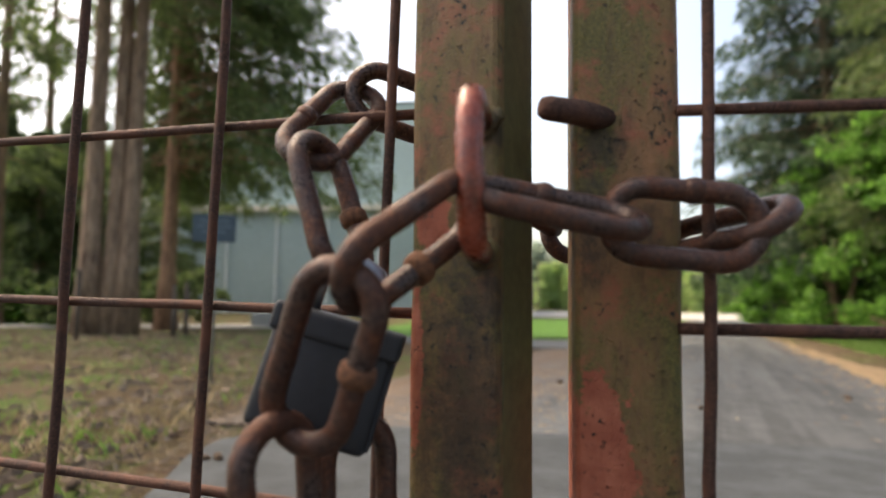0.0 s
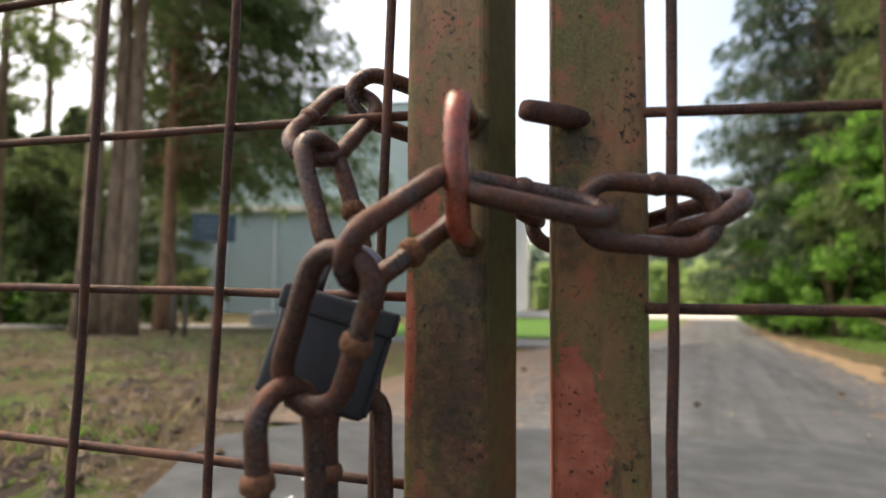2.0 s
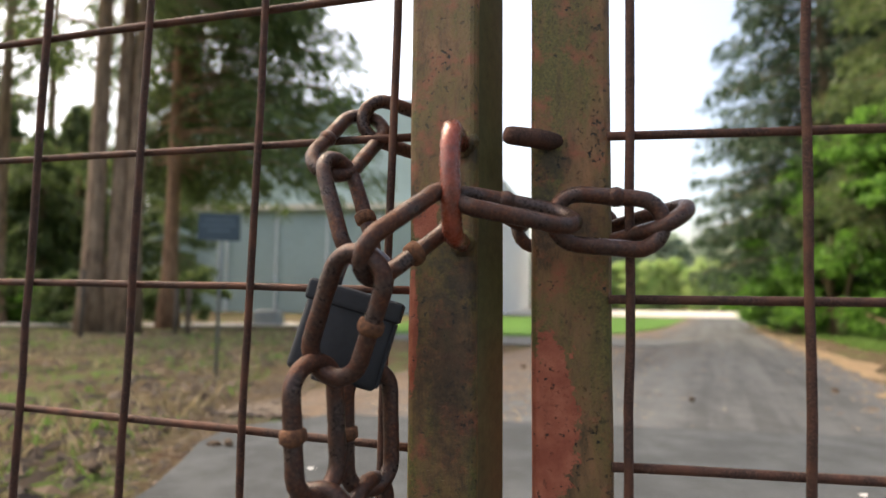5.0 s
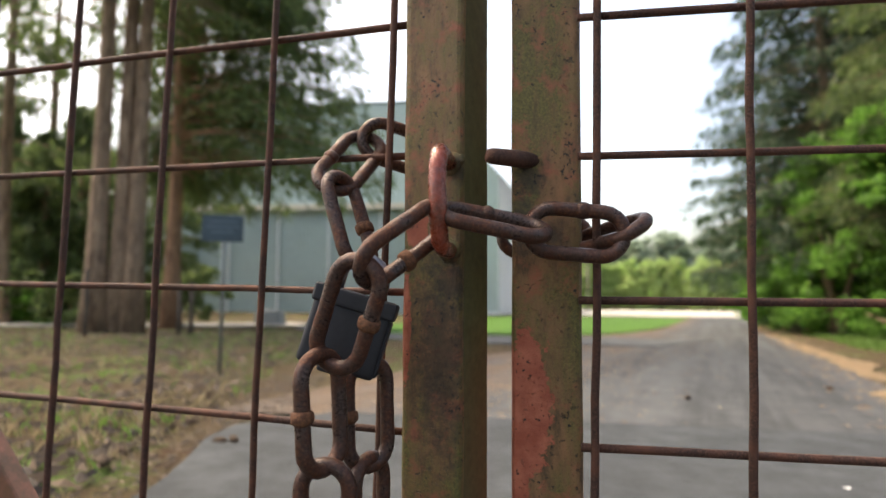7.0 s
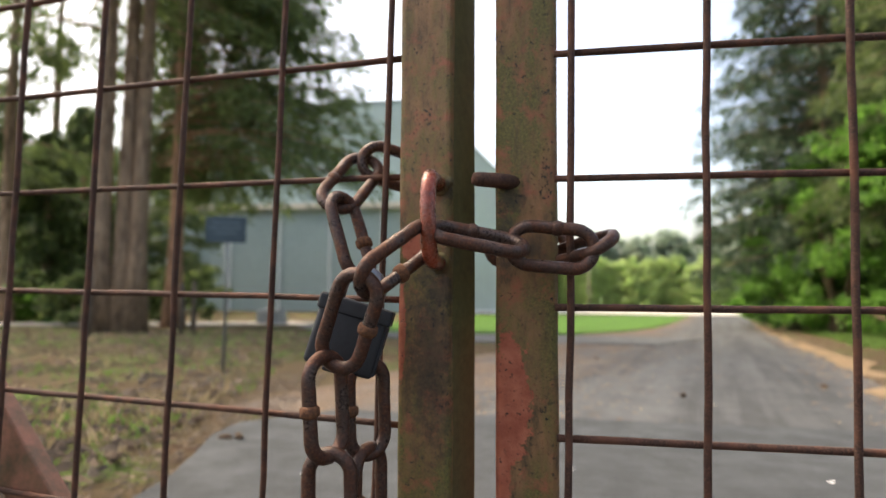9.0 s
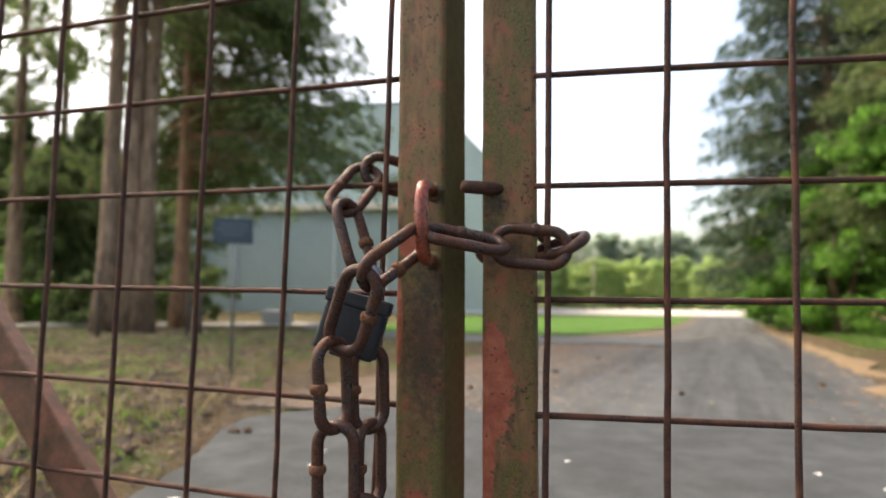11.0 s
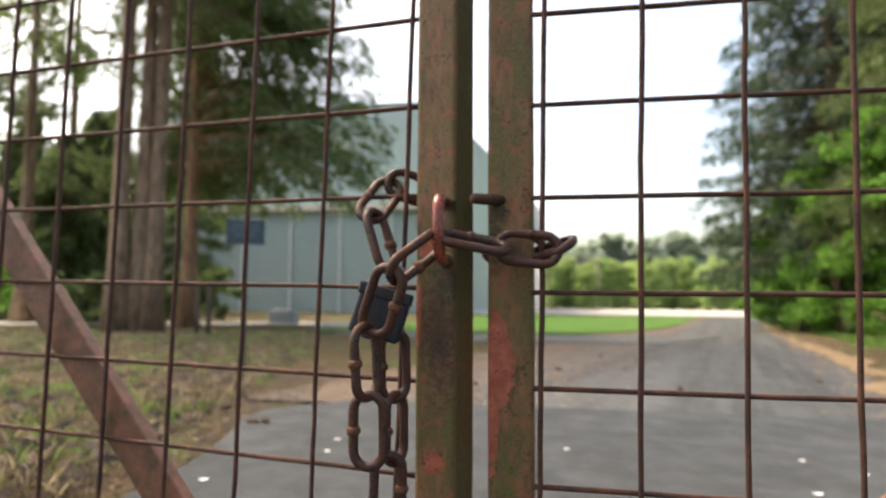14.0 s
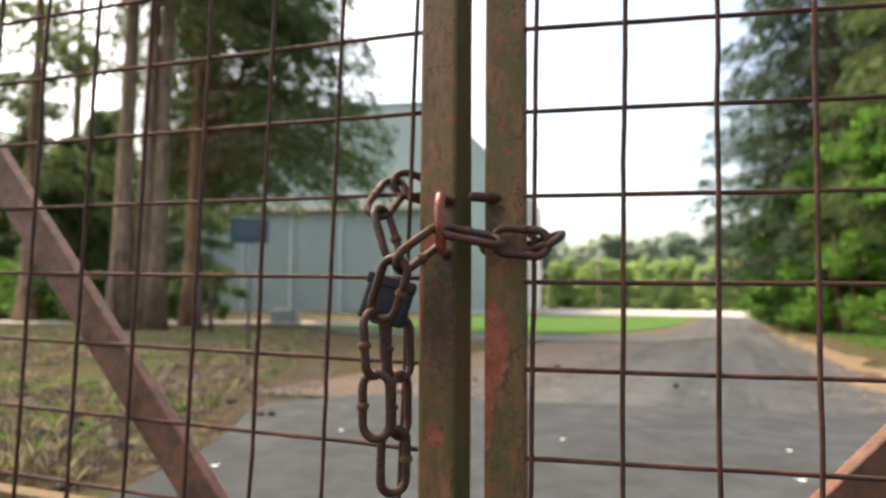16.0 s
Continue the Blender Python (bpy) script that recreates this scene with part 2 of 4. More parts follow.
SIGN_POLE = plain("galvanised_pole", (0.16, 0.18, 0.18), 0.5, 0.4, 40, 0.2)
OLD_PALE = bark("weathered_pole", (0.2, 0.16, 0.12), (0.42, 0.36, 0.29))
OLD_WOOD = bark("old_post_wood", (0.05, 0.04, 0.03), (0.16, 0.12, 0.09))
STONE = plain("pale_stone", (0.22, 0.23, 0.22), 0.9, 0, 12, 0.25, 0.6, 0.01)
CASING = plain("black_casing", (0.016, 0.017, 0.021), 0.55, 0.0, 180, 0.35, 0.25, 0.0008)
SHACKLE = plain("bright_shackle", (0.24, 0.25, 0.28), 0.3, 1.0, 200, 0.3, 0.2, 0.0005)
CONE = plain("cone_scales", (0.07, 0.045, 0.028), 0.9, 0, 120, 0.5, 0.6, 0.004)
SCRAP = plain("pale_scrap", (0.72, 0.72, 0.7), 0.8, 0, 90, 0.1)


# ---- building blocks ----
def mesh_of(name, bm, material, smooth=False):
    me = bpy.data.meshes.new(name)
    bm.normal_update()
    bm.to_mesh(me)
    bm.free()
    me.materials.append(material)
    if smooth:
        me.shade_smooth()
    return me


def part(name, bm, material, parent, label="", smooth=False):
    """One mesh object under a thing or a part, in world coordinates."""
    ob = new(name, mesh_of(name, bm, material, smooth))
    if parent:
        ob.parent = parent
        ob.matrix_parent_inverse = world_of(parent).inverted()
    return tagged(ob, label)


def world_of(ob):
    m = ob.matrix_basis.copy()
    return world_of(ob.parent) @ ob.matrix_parent_inverse @ m if ob.parent else m


def thing(name, at, label, category, group="", kind=""):
    ob = new(name)
    ob.empty_display_size = 0.05
    ob.location = at
    return tagged(ob, label, category, group, kind)


def raw(name, verts, faces, material, parent=None, smooth=False):
    """A mesh object straight from arrays."""
    me = bpy.data.meshes.new(name)
    me.from_pydata([tuple(v) for v in verts], [], [tuple(f) for f in faces])
    me.materials.append(material)
    if smooth:
        me.shade_smooth()
    ob = new(name, me)
    if parent:
        ob.parent = parent
        ob.matrix_parent_inverse = world_of(parent).inverted()
    return ob


def box(bm, lo, hi, bevel=0.0, m=None):
    lo, hi = Vector(lo), Vector(hi)
    made = bmesh.ops.create_cube(bm, size=1.0, matrix=Matrix.Translation((lo + hi) / 2) @ Matrix.Diagonal((*(hi - lo), 1)))
    verts = made["verts"]
    if bevel:
        edges = list({e for v in verts for e in v.link_edges})
        out = bmesh.ops.bevel(bm, geom=edges, offset=bevel, segments=3, profile=0.6, affect="EDGES")
        verts = list({v for f in bm.faces for v in f.verts}) if m else verts
    if m:
        bmesh.ops.transform(bm, matrix=m, verts=verts)
    return bm


def tube(bm, pts, radius, sides=12, closed=False, jitter=0.0, cap=True):
    """A round bar along points; radius is a number or one per point."""
    pts = [Vector(p) for p in pts]
    k = len(pts)
    radii = radius if isinstance(radius, (list, tuple)) else [radius] * k
    up = Vector((0.13, 0.21, 0.97))
    rings = []
    side = None
    for i, p in enumerate(pts):
        a = pts[(i - 1) % k] if closed or i else p
        b = pts[(i + 1) % k] if closed or i < k - 1 else p
        d = (b - a).normalized()
        if side is None:
            side = d.cross(up if abs(d.dot(up)) < 0.95 else Vector((1, 0, 0))).normalized()
        side = (side - d * side.dot(d)).normalized()
        o = d.cross(side)
        ring = []
        for s in range(sides):
            w = 2 * math.pi * s / sides
            v = p + (side * math.cos(w) + o * math.sin(w)) * radii[i]
            if jitter:
                v += noise.noise_vector(v * 90) * jitter
            ring.append(bm.verts.new(v))
        rings.append(ring)
    for i in range(k if closed else k - 1):
        r, q = rings[i], rings[(i + 1) % k]
        # the last ring of a loop may be turned against the first
        shift = 0
        if closed and i == k - 1:
            shift = min(range(sides), key=lambda h: (r[0].co - q[h].co).length)
        for s in range(sides):
            bm.faces.new((r[s], r[(s + 1) % sides], q[(s + 1 + shift) % sides], q[(s + shift) % sides]))
    if cap and not closed:
        bm.faces.new(rings[0][::-1]), bm.faces.new(rings[-1])
    return bm


def gz(x, y):
    """Height of the ground: level at the gate, falling gently away from it."""
    if y < 0:
        return 0.02
    return float(np.interp(y, (0, 25, 40, 60, 150, 600), (0.02, -1.18, -1.62, -1.93, -3.0, -8.0)))


def sheet(name, outline, lift, material, label, nx=1, step=2.0, kind="structure"):
    """A strip of ground given by its two edges, each a list of (x, y), draped on the slope with a thin edge."""
    left, right = outline
    verts, faces = [], []
    rows = []
    for (ax, ay), (bx, by) in zip(left, right):
        rows.append([(ax + (bx - ax) * i / nx, ay + (by - ay) * i / nx) for i in range(nx + 1)])
    for row in rows:
        for x, y in row:
            verts.append((x, y, gz(x, y) + lift))
    n = nx + 1
    for j in range(len(rows) - 1):
        for i in range(nx):
            faces.append((j * n + i, j * n + i + 1, (j + 1) * n + i + 1, (j + 1) * n + i))
    ob = raw(name, verts, faces, material)
    solid = ob.modifiers.new("thickness", "SOLIDIFY")
    solid.thickness, solid.offset = 0.012, -1
    return tagged(ob, label, name.replace("_", " "), kind=kind)


# ---- ground ----
ys = sorted({*np.arange(-12, 0, 0.75).tolist(), *np.arange(0, 9, 0.25).tolist(), *np.arange(9, 30, 0.75).tolist(), *np.arange(30, 70, 4).tolist(), 80, 100, 150, 250, 400, 600})
xs = sorted({*np.arange(-24, -9, 1.0).tolist(), *np.arange(-9, -1, 0.25).tolist(), *np.arange(-1, 24, 1.0).tolist(), *np.arange(-60, -24, 6).tolist(), *np.arange(24, 61, 6).tolist(), -500, -300, -150, -90, 90, 150, 300, 500})


def rough_ground(x, y):
    """Hummocks on the verge, dying out towards the asphalt."""
    away = min(1.0, max(0.0, (-1.2 - 0.22 * min(y, 2.6) + 0.2 * max(0, y - 2.6) - x) / 0.9)) if y > 0.3 else 0.0
    return -0.012 + away * (0.05 * noise.noise((x * 0.9, y * 0.9, 0)) + 0.035 * noise.noise((x * 2.6, y * 2.6, 4)) + 0.012)


gverts = [(x, y, gz(x, y) + rough_ground(x, y)) for y in ys for x in xs]
gfaces = [(j * len(xs) + i, j * len(xs) + i + 1, (j + 1) * len(xs) + i + 1, (j + 1) * len(xs) + i) for j in range(len(ys) - 1) for i in range(len(xs) - 1)]
tagged(raw("ground", gverts, gfaces, SOIL, smooth=True), "forest floor of needles, dry grass and moss", "ground", kind="structure")

road_y = [2.5, 3.0, 4, 6, 8, 10, 13, 16, 20, 24, 28, 33, 38, 44]
sheet("road", ([(min(-1.55 + 0.26 * (y - 2.9), 6.67 - 0.33 * (27 - y)) if y > 6 else -1.75 + 0.25 * (y - 2.9), y) for y in road_y], [(1.45 + 0.326 * y + 0.08 * math.sin(y), y) for y in road_y]), 0.012, ASPHALT,
      "worn grey asphalt road littered with brown needles", 6)
ap_y = [-8, -4, -2, 0, 0.3, 0.6, 0.9, 1.2, 1.5, 1.8, 2.1, 2.3, 2.45, 2.56]
sheet("pavement", ([(-1.06 - 0.22 * y - 0.04 * math.sin(4 * y) + 0.9 * max(0, y - 2.05) if y > 0 else -1.06, y) for y in ap_y], [(2.6 + 0.1 * y if y > 0 else 2.6, y) for y in ap_y]), 0.022, ASPHALT_NEAR, "smooth dark grey asphalt apron before the gate", 8)
sheet("side_road", ([(-9.5, 21.0), (-6.6, 15.0), (-4.2, 11.2), (-1.0, 9.6), (2.2, 9.8)], [(-6.5, 24.0), (-5.6, 17.5), (-3.6, 13.2), (-1.4, 12.6), (4.2, 13.2)]), 0.016, SIDE, "grey asphalt side road joining between verge and lawn", 3)
drift_y = [2.9 + 0.45 * k for k in range(70)]
sheet("needle_drift", ([(1.4 + 0.326 * y + 0.6 * noise.noise((y * 1.1, 0, 3)), y) for y in drift_y], [(1.42 + 0.5 * max(0.06, 1 - (y - 2.9) / 14) + 0.326 * y + 0.3 * noise.noise((y * 0.9, 5, 1)), y) for y in drift_y]), 0.02, DRIFT, "drift of tan needles along the road's edge", 3)
lawn_edge = [(-5.5, 12.7, 33), (-1.4, 12.95, 36), (1.0, 13.6, 38), (2.6, 16.0, 39), (4.2, 19.8, 40), (5.6, 24, 40.5), (6.5, 27.5, 41)]
sheet("lawn", ([(x, a) for x, a, b in lawn_edge], [(x + 0.33 * (b - a) * min(1, max(0, (x + 1.4) / 6)), b) for x, a, b in lawn_edge]), 0.03, LAWN_SOIL, "bright green mown lawn beside the road", 10)
sheet("gravel_strip", ([(-30, 40.5), (-5, 41.5), (10, 42), (30, 44)], [(-30, 56), (-5, 57), (10, 57.5), (30, 59)]), 0.02, GRAVEL, "pale sunlit gravel yard beyond the lawn", 2)
sheet("forest_path", ([(-30, 10.5), (-20, 11.0), (-13.5, 11.9), (-10, 14.0), (-7, 17)], [(-30, 13.5), (-20, 13.6), (-14.0, 14.2), (-11.6, 16.6), (-9, 20)]), 0.045, GRAVEL, "pale sandy path along the wood", 2)


# ---- gate ----
WIRE_R = 0.0042


def wobble(a, b, n, amp, seed):
    a, b = Vector(a), Vector(b)
    return [a.lerp(b, i / n) + noise.noise_vector(Vector((seed * 7.3, i * 0.55, seed))) * amp for i in range(n + 1)]


def mesh_leaf(leaf_gate, columns, rows, col_of, row_of, z_lo, z_hi, seed):
    """Welded wire panel: upright wires in front of or behind the level ones."""
    for i, c in enumerate(columns):
        bm = bmesh.new()
        tube(bm, wobble(col_of(c, z_lo), col_of(c, z_hi), 26, 0.0022, seed + i), WIRE_R, 8, jitter=0.0005)
        part("upright_wire", bm, WIRE, leaf_gate, smooth=True)
    for j, r in enumerate(rows):
        bm = bmesh.new()
        a, b = row_of(r)
        tube(bm, wobble(a, b, 34, 0.0013, seed + 50 + j), WIRE_R, 8, jitter=0.0005)
        part("level_wire", bm, WIRE, leaf_gate, smooth=True)


def hollow_post(bm, w, d, z0, z1, m, bevel=0.007):
    """A square tube with rounded corners and small dents along its length."""
    ring = []
    for cx, cy, a0 in ((w / 2, -d / 2, -90), (w / 2, d / 2, 0), (-w / 2, d / 2, 90), (-w / 2, -d / 2, 180)):
        for s in range(4):
            a = radians(a0 + 30 * s)
            ring.append((cx - math.copysign(bevel, cx) + bevel * math.cos(a), cy - math.copysign(bevel, cy) + bevel * math.sin(a)))
    n, k = len(ring), 60
    rows_ = []
    for i in range(k + 1):
        z = z0 + (z1 - z0) * i / k
        row = []
        for x, y in ring:
            v = Vector((x, y, z))
            row.append(bm.verts.new(m @ (v + noise.noise_vector(Vector((x * 20, y * 20, z * 9))) * 0.0011)))
        rows_.append(row)
    for i in range(k):
        for s in range(n):
            bm.faces.new((rows_[i][s], rows_[i][(s + 1) % n], rows_[i + 1][(s + 1) % n], rows_[i + 1][s]))
    bm.faces.new(rows_[0][::-1]), bm.faces.new(rows_[-1])
    return bm


GATE_LO, GATE_HI = 0.09, 1.72
# right leaf: square to the view's plan, wires at y = 0
right = thing("gate_leaf", (1.2, 0.04, GATE_LO), "rusty steel gate leaf of square wire mesh, red primer showing", "gate", "gate leaves")
bm = hollow_post(bmesh.new(), 0.0727, 0.07, GATE_LO, GATE_HI, Matrix.Translation((-0.0384, 0.043, 0)))
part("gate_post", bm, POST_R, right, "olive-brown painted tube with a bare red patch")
cols_r = [0.0095 + 0.147 * k for k in range(17)]
rows_r = [0.1964 + 0.1482 * k for k in range(11)]
mesh_leaf(right, cols_r, rows_r, lambda x, z: (x + 0.007 * (z - 0.64) / 0.45, -0.0045, z), lambda z: ((-0.006, 0.0045, z), (2.4, 0.0045, z)), GATE_LO + 0.03, GATE_HI - 0.03, 3)
for z in (GATE_LO + 0.03, GATE_HI - 0.03):
    part("rail", box(bmesh.new(), (-0.004, 0.013, z - 0.035), (2.43, 0.08, z + 0.035), 0.006), POST_R, right)
part("gate_post", hollow_post(bmesh.new(), 0.071, 0.07, GATE_LO, GATE_HI, Matrix.Translation((2.467, 0.047, 0))), POST_R, right)
bm = bmesh.new()
tube(bm, [(-0.05, 0.016, 0.787), (-0.07, -0.004, 0.7865), (-0.094, -0.02, 0.786), (-0.0985, -0.022, 0.787)], [0.0088, 0.0086, 0.0085, 0.0066], 14, jitter=0.0008)
part("pin", bm, WIRE, right, "cut rusty pin stub welded to the post", True)
bm = bmesh.new()
bmesh.ops.create_uvsphere(bm, u_segments=14, v_segments=9, radius=1, matrix=Matrix.Translation((-0.049, 0.012, 0.7865)) @ Matrix.Diagonal((0.0115, 0.0045, 0.0115, 1)))
for v in bm.verts:
    v.co += noise.noise_vector(v.co * 190) * 0.004
part("weld_bead", bm, POST_R, right, "", True)

# left leaf: swung back a little, so that it recedes from the post
SWING = Matrix.Translation((-0.125, -0.005, 0)) @ Matrix.Rotation(radians(-7.6), 4, "Z")


def lf(s, d, z):
    """A point of the left leaf: s metres along it from the post's free edge, d behind its front face."""
    return SWING @ Vector((-s, d, z))


left = thing("gate_leaf", (-1.3, 0.16, GATE_LO), "rusty steel gate leaf of square wire mesh with chain staple", "gate", "gate leaves")
bm = hollow_post(bmesh.new(), 0.067, 0.064, GATE_LO, GATE_HI, SWING @ Matrix.Translation((-0.0335, 0.032, 0)))
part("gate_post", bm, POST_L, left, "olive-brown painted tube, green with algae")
bm = bmesh.new()
flange = ((-0.0022, 0.0066), (-0.0004, 0.0072), (0.0132, 0.0615), (0.0128, 0.0636), (-0.004, 0.0636))
rings = [[bm.verts.new(SWING @ Vector((x, y, z)) + noise.noise_vector(Vector((x * 20, y * 20, z * 6))) * 0.0007) for x, y in flange] for z in np.linspace(GATE_LO, GATE_HI, 50)]
for a, b in zip(rings, rings[1:]):
    for i in range(5):
        bm.faces.new((a[i], a[(i + 1) % 5], b[(i + 1) % 5], b[i]))
bm.faces.new(rings[0][::-1]), bm.faces.new(rings[-1])
part("stop_strip", bm, ALGAE, left, "slanting olive stop flange welded along the post")
cols_l = [0.089 + 0.1535 * k for k in range(16)]
rows_l = [0.1925 + 0.1515 * k for k in range(11)]
mesh_leaf(left, cols_l, rows_l, lambda s, z: lf(s + 0.0035 - 0.013 * (z - 0.64) / 0.45, 0.0105, z), lambda z: (lf(0.066, 0.0195, z), lf(2.42, 0.0195, z + 0.018)), GATE_LO + 0.03, GATE_HI - 0.03, 31)
for z in (GATE_LO + 0.03, GATE_HI - 0.03):
    part("rail", box(bmesh.new(), (-2.45, 0.026, z - 0.035), (-0.069, 0.064, z + 0.035), 0.006, SWING), POST_L, left)
part("gate_post", hollow_post(bmesh.new(), 0.067, 0.064, GATE_LO, GATE_HI, SWING @ Matrix.Translation((-2.487, 0.032, 0))), POST_L, left)


def brace(parent, a, b, width, depth, material):
    """A diagonal box bar between two points of a leaf, its face square to the leaf."""
    a, b = Vector(a), Vector(b)
    x = (b - a).normalized()
    y = Vector((0, 1, 0))
    y = (y - x * y.dot(x)).normalized()
    m = Matrix((x, y, x.cross(y))).transposed().to_4x4()
    m.translation = (a + b) / 2
    length = (b - a).length
    bm_ = box(bmesh.new(), (-length / 2, -depth / 2, -width / 2), (length / 2, depth / 2, width / 2), 0.005, m)
    return part("brace", bm_, material, parent, "faded red-brown diagonal brace")


BRACES = (("left", lf(1.54, 0.04, 1.325), lf(0.475, 0.04, 0.125)), ("right", (0.36, 0.05, 0.135), (1.75, 0.05, 1.62)))
brace(left, BRACES[0][1], BRACES[0][2], 0.074, 0.03, BRACE)
brace(right, BRACES[1][1], BRACES[1][2], 0.074, 0.03, BRACE)

# staple: a bent bar welded on the left post
bm = bmesh.new()
arc = [(-0.1395, 0.002, 0.7835)] + [(-0.1405 - 0.0012 * math.sin(a), -0.044 - 0.035 * math.cos(a) ** 0.55, 0.737 + 0.0465 * math.sin(a)) for a in np.linspace(radians(84), radians(-84), 30)] + [(-0.1395, 0.002, 0.6905)]
tube(bm, arc, 0.0085, 16, jitter=0.0007)
staple = part("staple", bm, RED, left, "thick bent bar, red primer worn to bare iron", True)
for z in (0.7835, 0.6905):
    bm = bmesh.new()
    bmesh.ops.create_uvsphere(bm, u_segments=16, v_segments=9, radius=1, matrix=Matrix.Translation((-0.139, -0.004, z)) @ Matrix.Diagonal((0.0125, 0.006, 0.013, 1)))
    for v in bm.verts:
        v.co += noise.noise_vector(v.co * 140) * 0.0025
    part("weld_bead", bm, POST_L, staple, "", True)
bm = bmesh.new()
bmesh.ops.create_uvsphere(bm, u_segments=14, v_segments=9, radius=1, matrix=Matrix.Translation((-0.129, -0.004, 0.787)) @ Matrix.Diagonal((0.006, 0.0045, 0.007, 1)))
for v in bm.verts:
    v.co += noise.noise_vector(v.co * 150) * 0.003
part("weld_bead", bm, POST_L, left, "", True)


# ---- chain and padlock ----
BAR, HALF = 0.0072, 0.0218
chain = thing("chain", (-0.21, -0.08, 0.30), "heavy rusty welded steel chain wrapped through the gate posts", "chain")


def link(p, q, across, weld, flip, bead, long=0.1025):
    """One oval link from bow to bow, its width along `across`, with a weld collar on one arm."""
    p, q = Vector(p), Vector(q)
    mid, a = (p + q) / 2, (q - p).normalized()
    w = Vector(across)
    w = (w - a * w.dot(a)).normalized()
    s = long / 2 - HALF
    pts = []
    for i in range(9):
        pts.append(mid + a * (-s + 2 * s * i / 9) + w * HALF * flip)
    for i in range(10):
        t = math.pi * i / 10
        pts.append(mid + a * (s + HALF * math.sin(t)) + w * HALF * flip * math.cos(t))
    for i in range(9):
        pts.append(mid + a * (s - 2 * s * i / 9) - w * HALF * flip)
    for i in range(10):
        t = math.pi * i / 10
        pts.append(mid + a * (-s - HALF * math.sin(t)) - w * HALF * flip * math.cos(t))
    radii = [BAR * (1 + 0.05 * noise.noise(v * 60)) for v in pts]
    bm_ = tube(bmesh.new(), pts, radii, 16, closed=True, jitter=0.0004)
    ob = part("link", bm_, CHAIN, chain, "", True)
    if weld is not None:
        c = mid + a * (weld - 0.5) * 2 * s + w * HALF * flip
        prof = [(-0.0062, 1.0), (-0.005, 1.24), (-0.0042, 1.38), (0.0, 1.43), (0.0036, 1.38), (0.0046, 1.2), (0.0062, 1.0)] if bead is WELD else [(-0.006, 1.0), (-0.003, 1.14), (0.0, 1.2), (0.003, 1.12), (0.006, 1.0)]
        bm_ = tube(bmesh.new(), [c + a * o for o, _ in prof], [BAR * k for _, k in prof], 18, jitter=0.001)
        part("weld_collar", bm_, bead, ob, "rough rusty weld collar", True)
    return ob


LINKS = [
    ((-0.1400, -0.060, 0.7252), (-0.0430, -0.045, 0.7060), (0.03, 0.93, 0.36), 0.42, 1, CHAIN),
    ((-0.0555, -0.026, 0.7112), (0.0335, -0.023, 0.7035), (0.03, 0.0, 1.0), 0.6, 1, CHAIN, 0.092),
    ((-0.0100, 0.055, 0.7000), (0.0500, -0.020, 0.7140), (0.35, 0.8, 0.42), None, 1, CHAIN),
    ((-0.0890, 0.105, 0.7150), (0.0130, 0.105, 0.7133), (0.0, 0.2, 1.0), None, 1, CHAIN),
    ((-0.0825, 0.110, 0.7173), (-0.1701, 0.112, 0.7744), (0.0, 1.0, 0.2), None, 1, CHAIN),
    ((-0.2510, 0.042, 0.8300), (-0.1560, 0.085, 0.8030), (0.0, 0.0, 1.0), None, 1, CHAIN),
    ((-0.2430, 0.054, 0.8280), (-0.2695, -0.014, 0.7580), (0.8, 0.0, -0.4), 0.6, -1, CHAIN),
    ((-0.2580, -0.018, 0.7700), (-0.2240, -0.034, 0.6720), (0.38, 0.92, 0.0), 0.62, 1, WELD),
    ((-0.1390, -0.053, 0.7225), (-0.2030, -0.114, 0.6630), (0.2, 0.85, -0.48), 0.5, 1, WELD),
    ((-0.1990, -0.114, 0.6745), (-0.2340, -0.092, 0.5815), (0.95, -0.2, 0.28), 0.5, 1, WELD),
    ((-0.2440, -0.099, 0.5945), (-0.2385, -0.095, 0.4870), (0.46, 0.89, 0.0), 0.5, -1, WELD),
    ((-0.2389, -0.092, 0.4930), (-0.2369, -0.092, 0.3908), (1.0, 0.12, 0.0), 0.5, -1, WELD),
    ((-0.2160, -0.040, 0.5799), (-0.2128, -0.040, 0.4760), (0.7, 0.7, 0.0), 0.5, -1, WELD),
    ((-0.2123, -0.040, 0.4850), (-0.2107, -0.040, 0.3820), (0.4, 0.92, 0.0), 0.5, -1, WELD),
    ((-0.2142, -0.066, 0.4005), (-0.2153, -0.066, 0.2980), (0.8, 0.55, 0.0), 0.5, 1, WELD),
]
for spec in LINKS:
    link(*spec)

padlock = thing("padlock", (-0.228, -0.052, 0.567), "black cased padlock with bright shackle hanging in the chain", "padlock")
LOCK = Matrix.Translation((-0.2365, -0.040, 0.609)) @ Euler((radians(-4), radians(16), radians(9))).to_matrix().to_4x4()
bm = box(bmesh.new(), (-0.039, -0.019, -0.040), (0.039, 0.019, 0.034), 0.006, LOCK)
body = part("body", bm, CASING, padlock, "scuffed black casing", True)
body.data.set_sharp_from_angle(angle=radians(40))
bm = box(bmesh.new(), (-0.0415, -0.0215, 0.020), (0.0425, 0.0215, 0.0385), 0.004, LOCK)
part("cap", bm, CASING, padlock, "black plastic weather cap")
for k in range(5):
    bm = box(bmesh.new(), (0.0385, -0.0165 + 0.0072 * k, -0.036), (0.0408, -0.0125 + 0.0072 * k, 0.0195), 0.0008, LOCK)
    part("grip_rib", bm, CASING, padlock)
bm = box(bmesh.new(), (-0.016, -0.0195, -0.0435), (0.016, 0.0195, -0.0385), 0.003, LOCK)
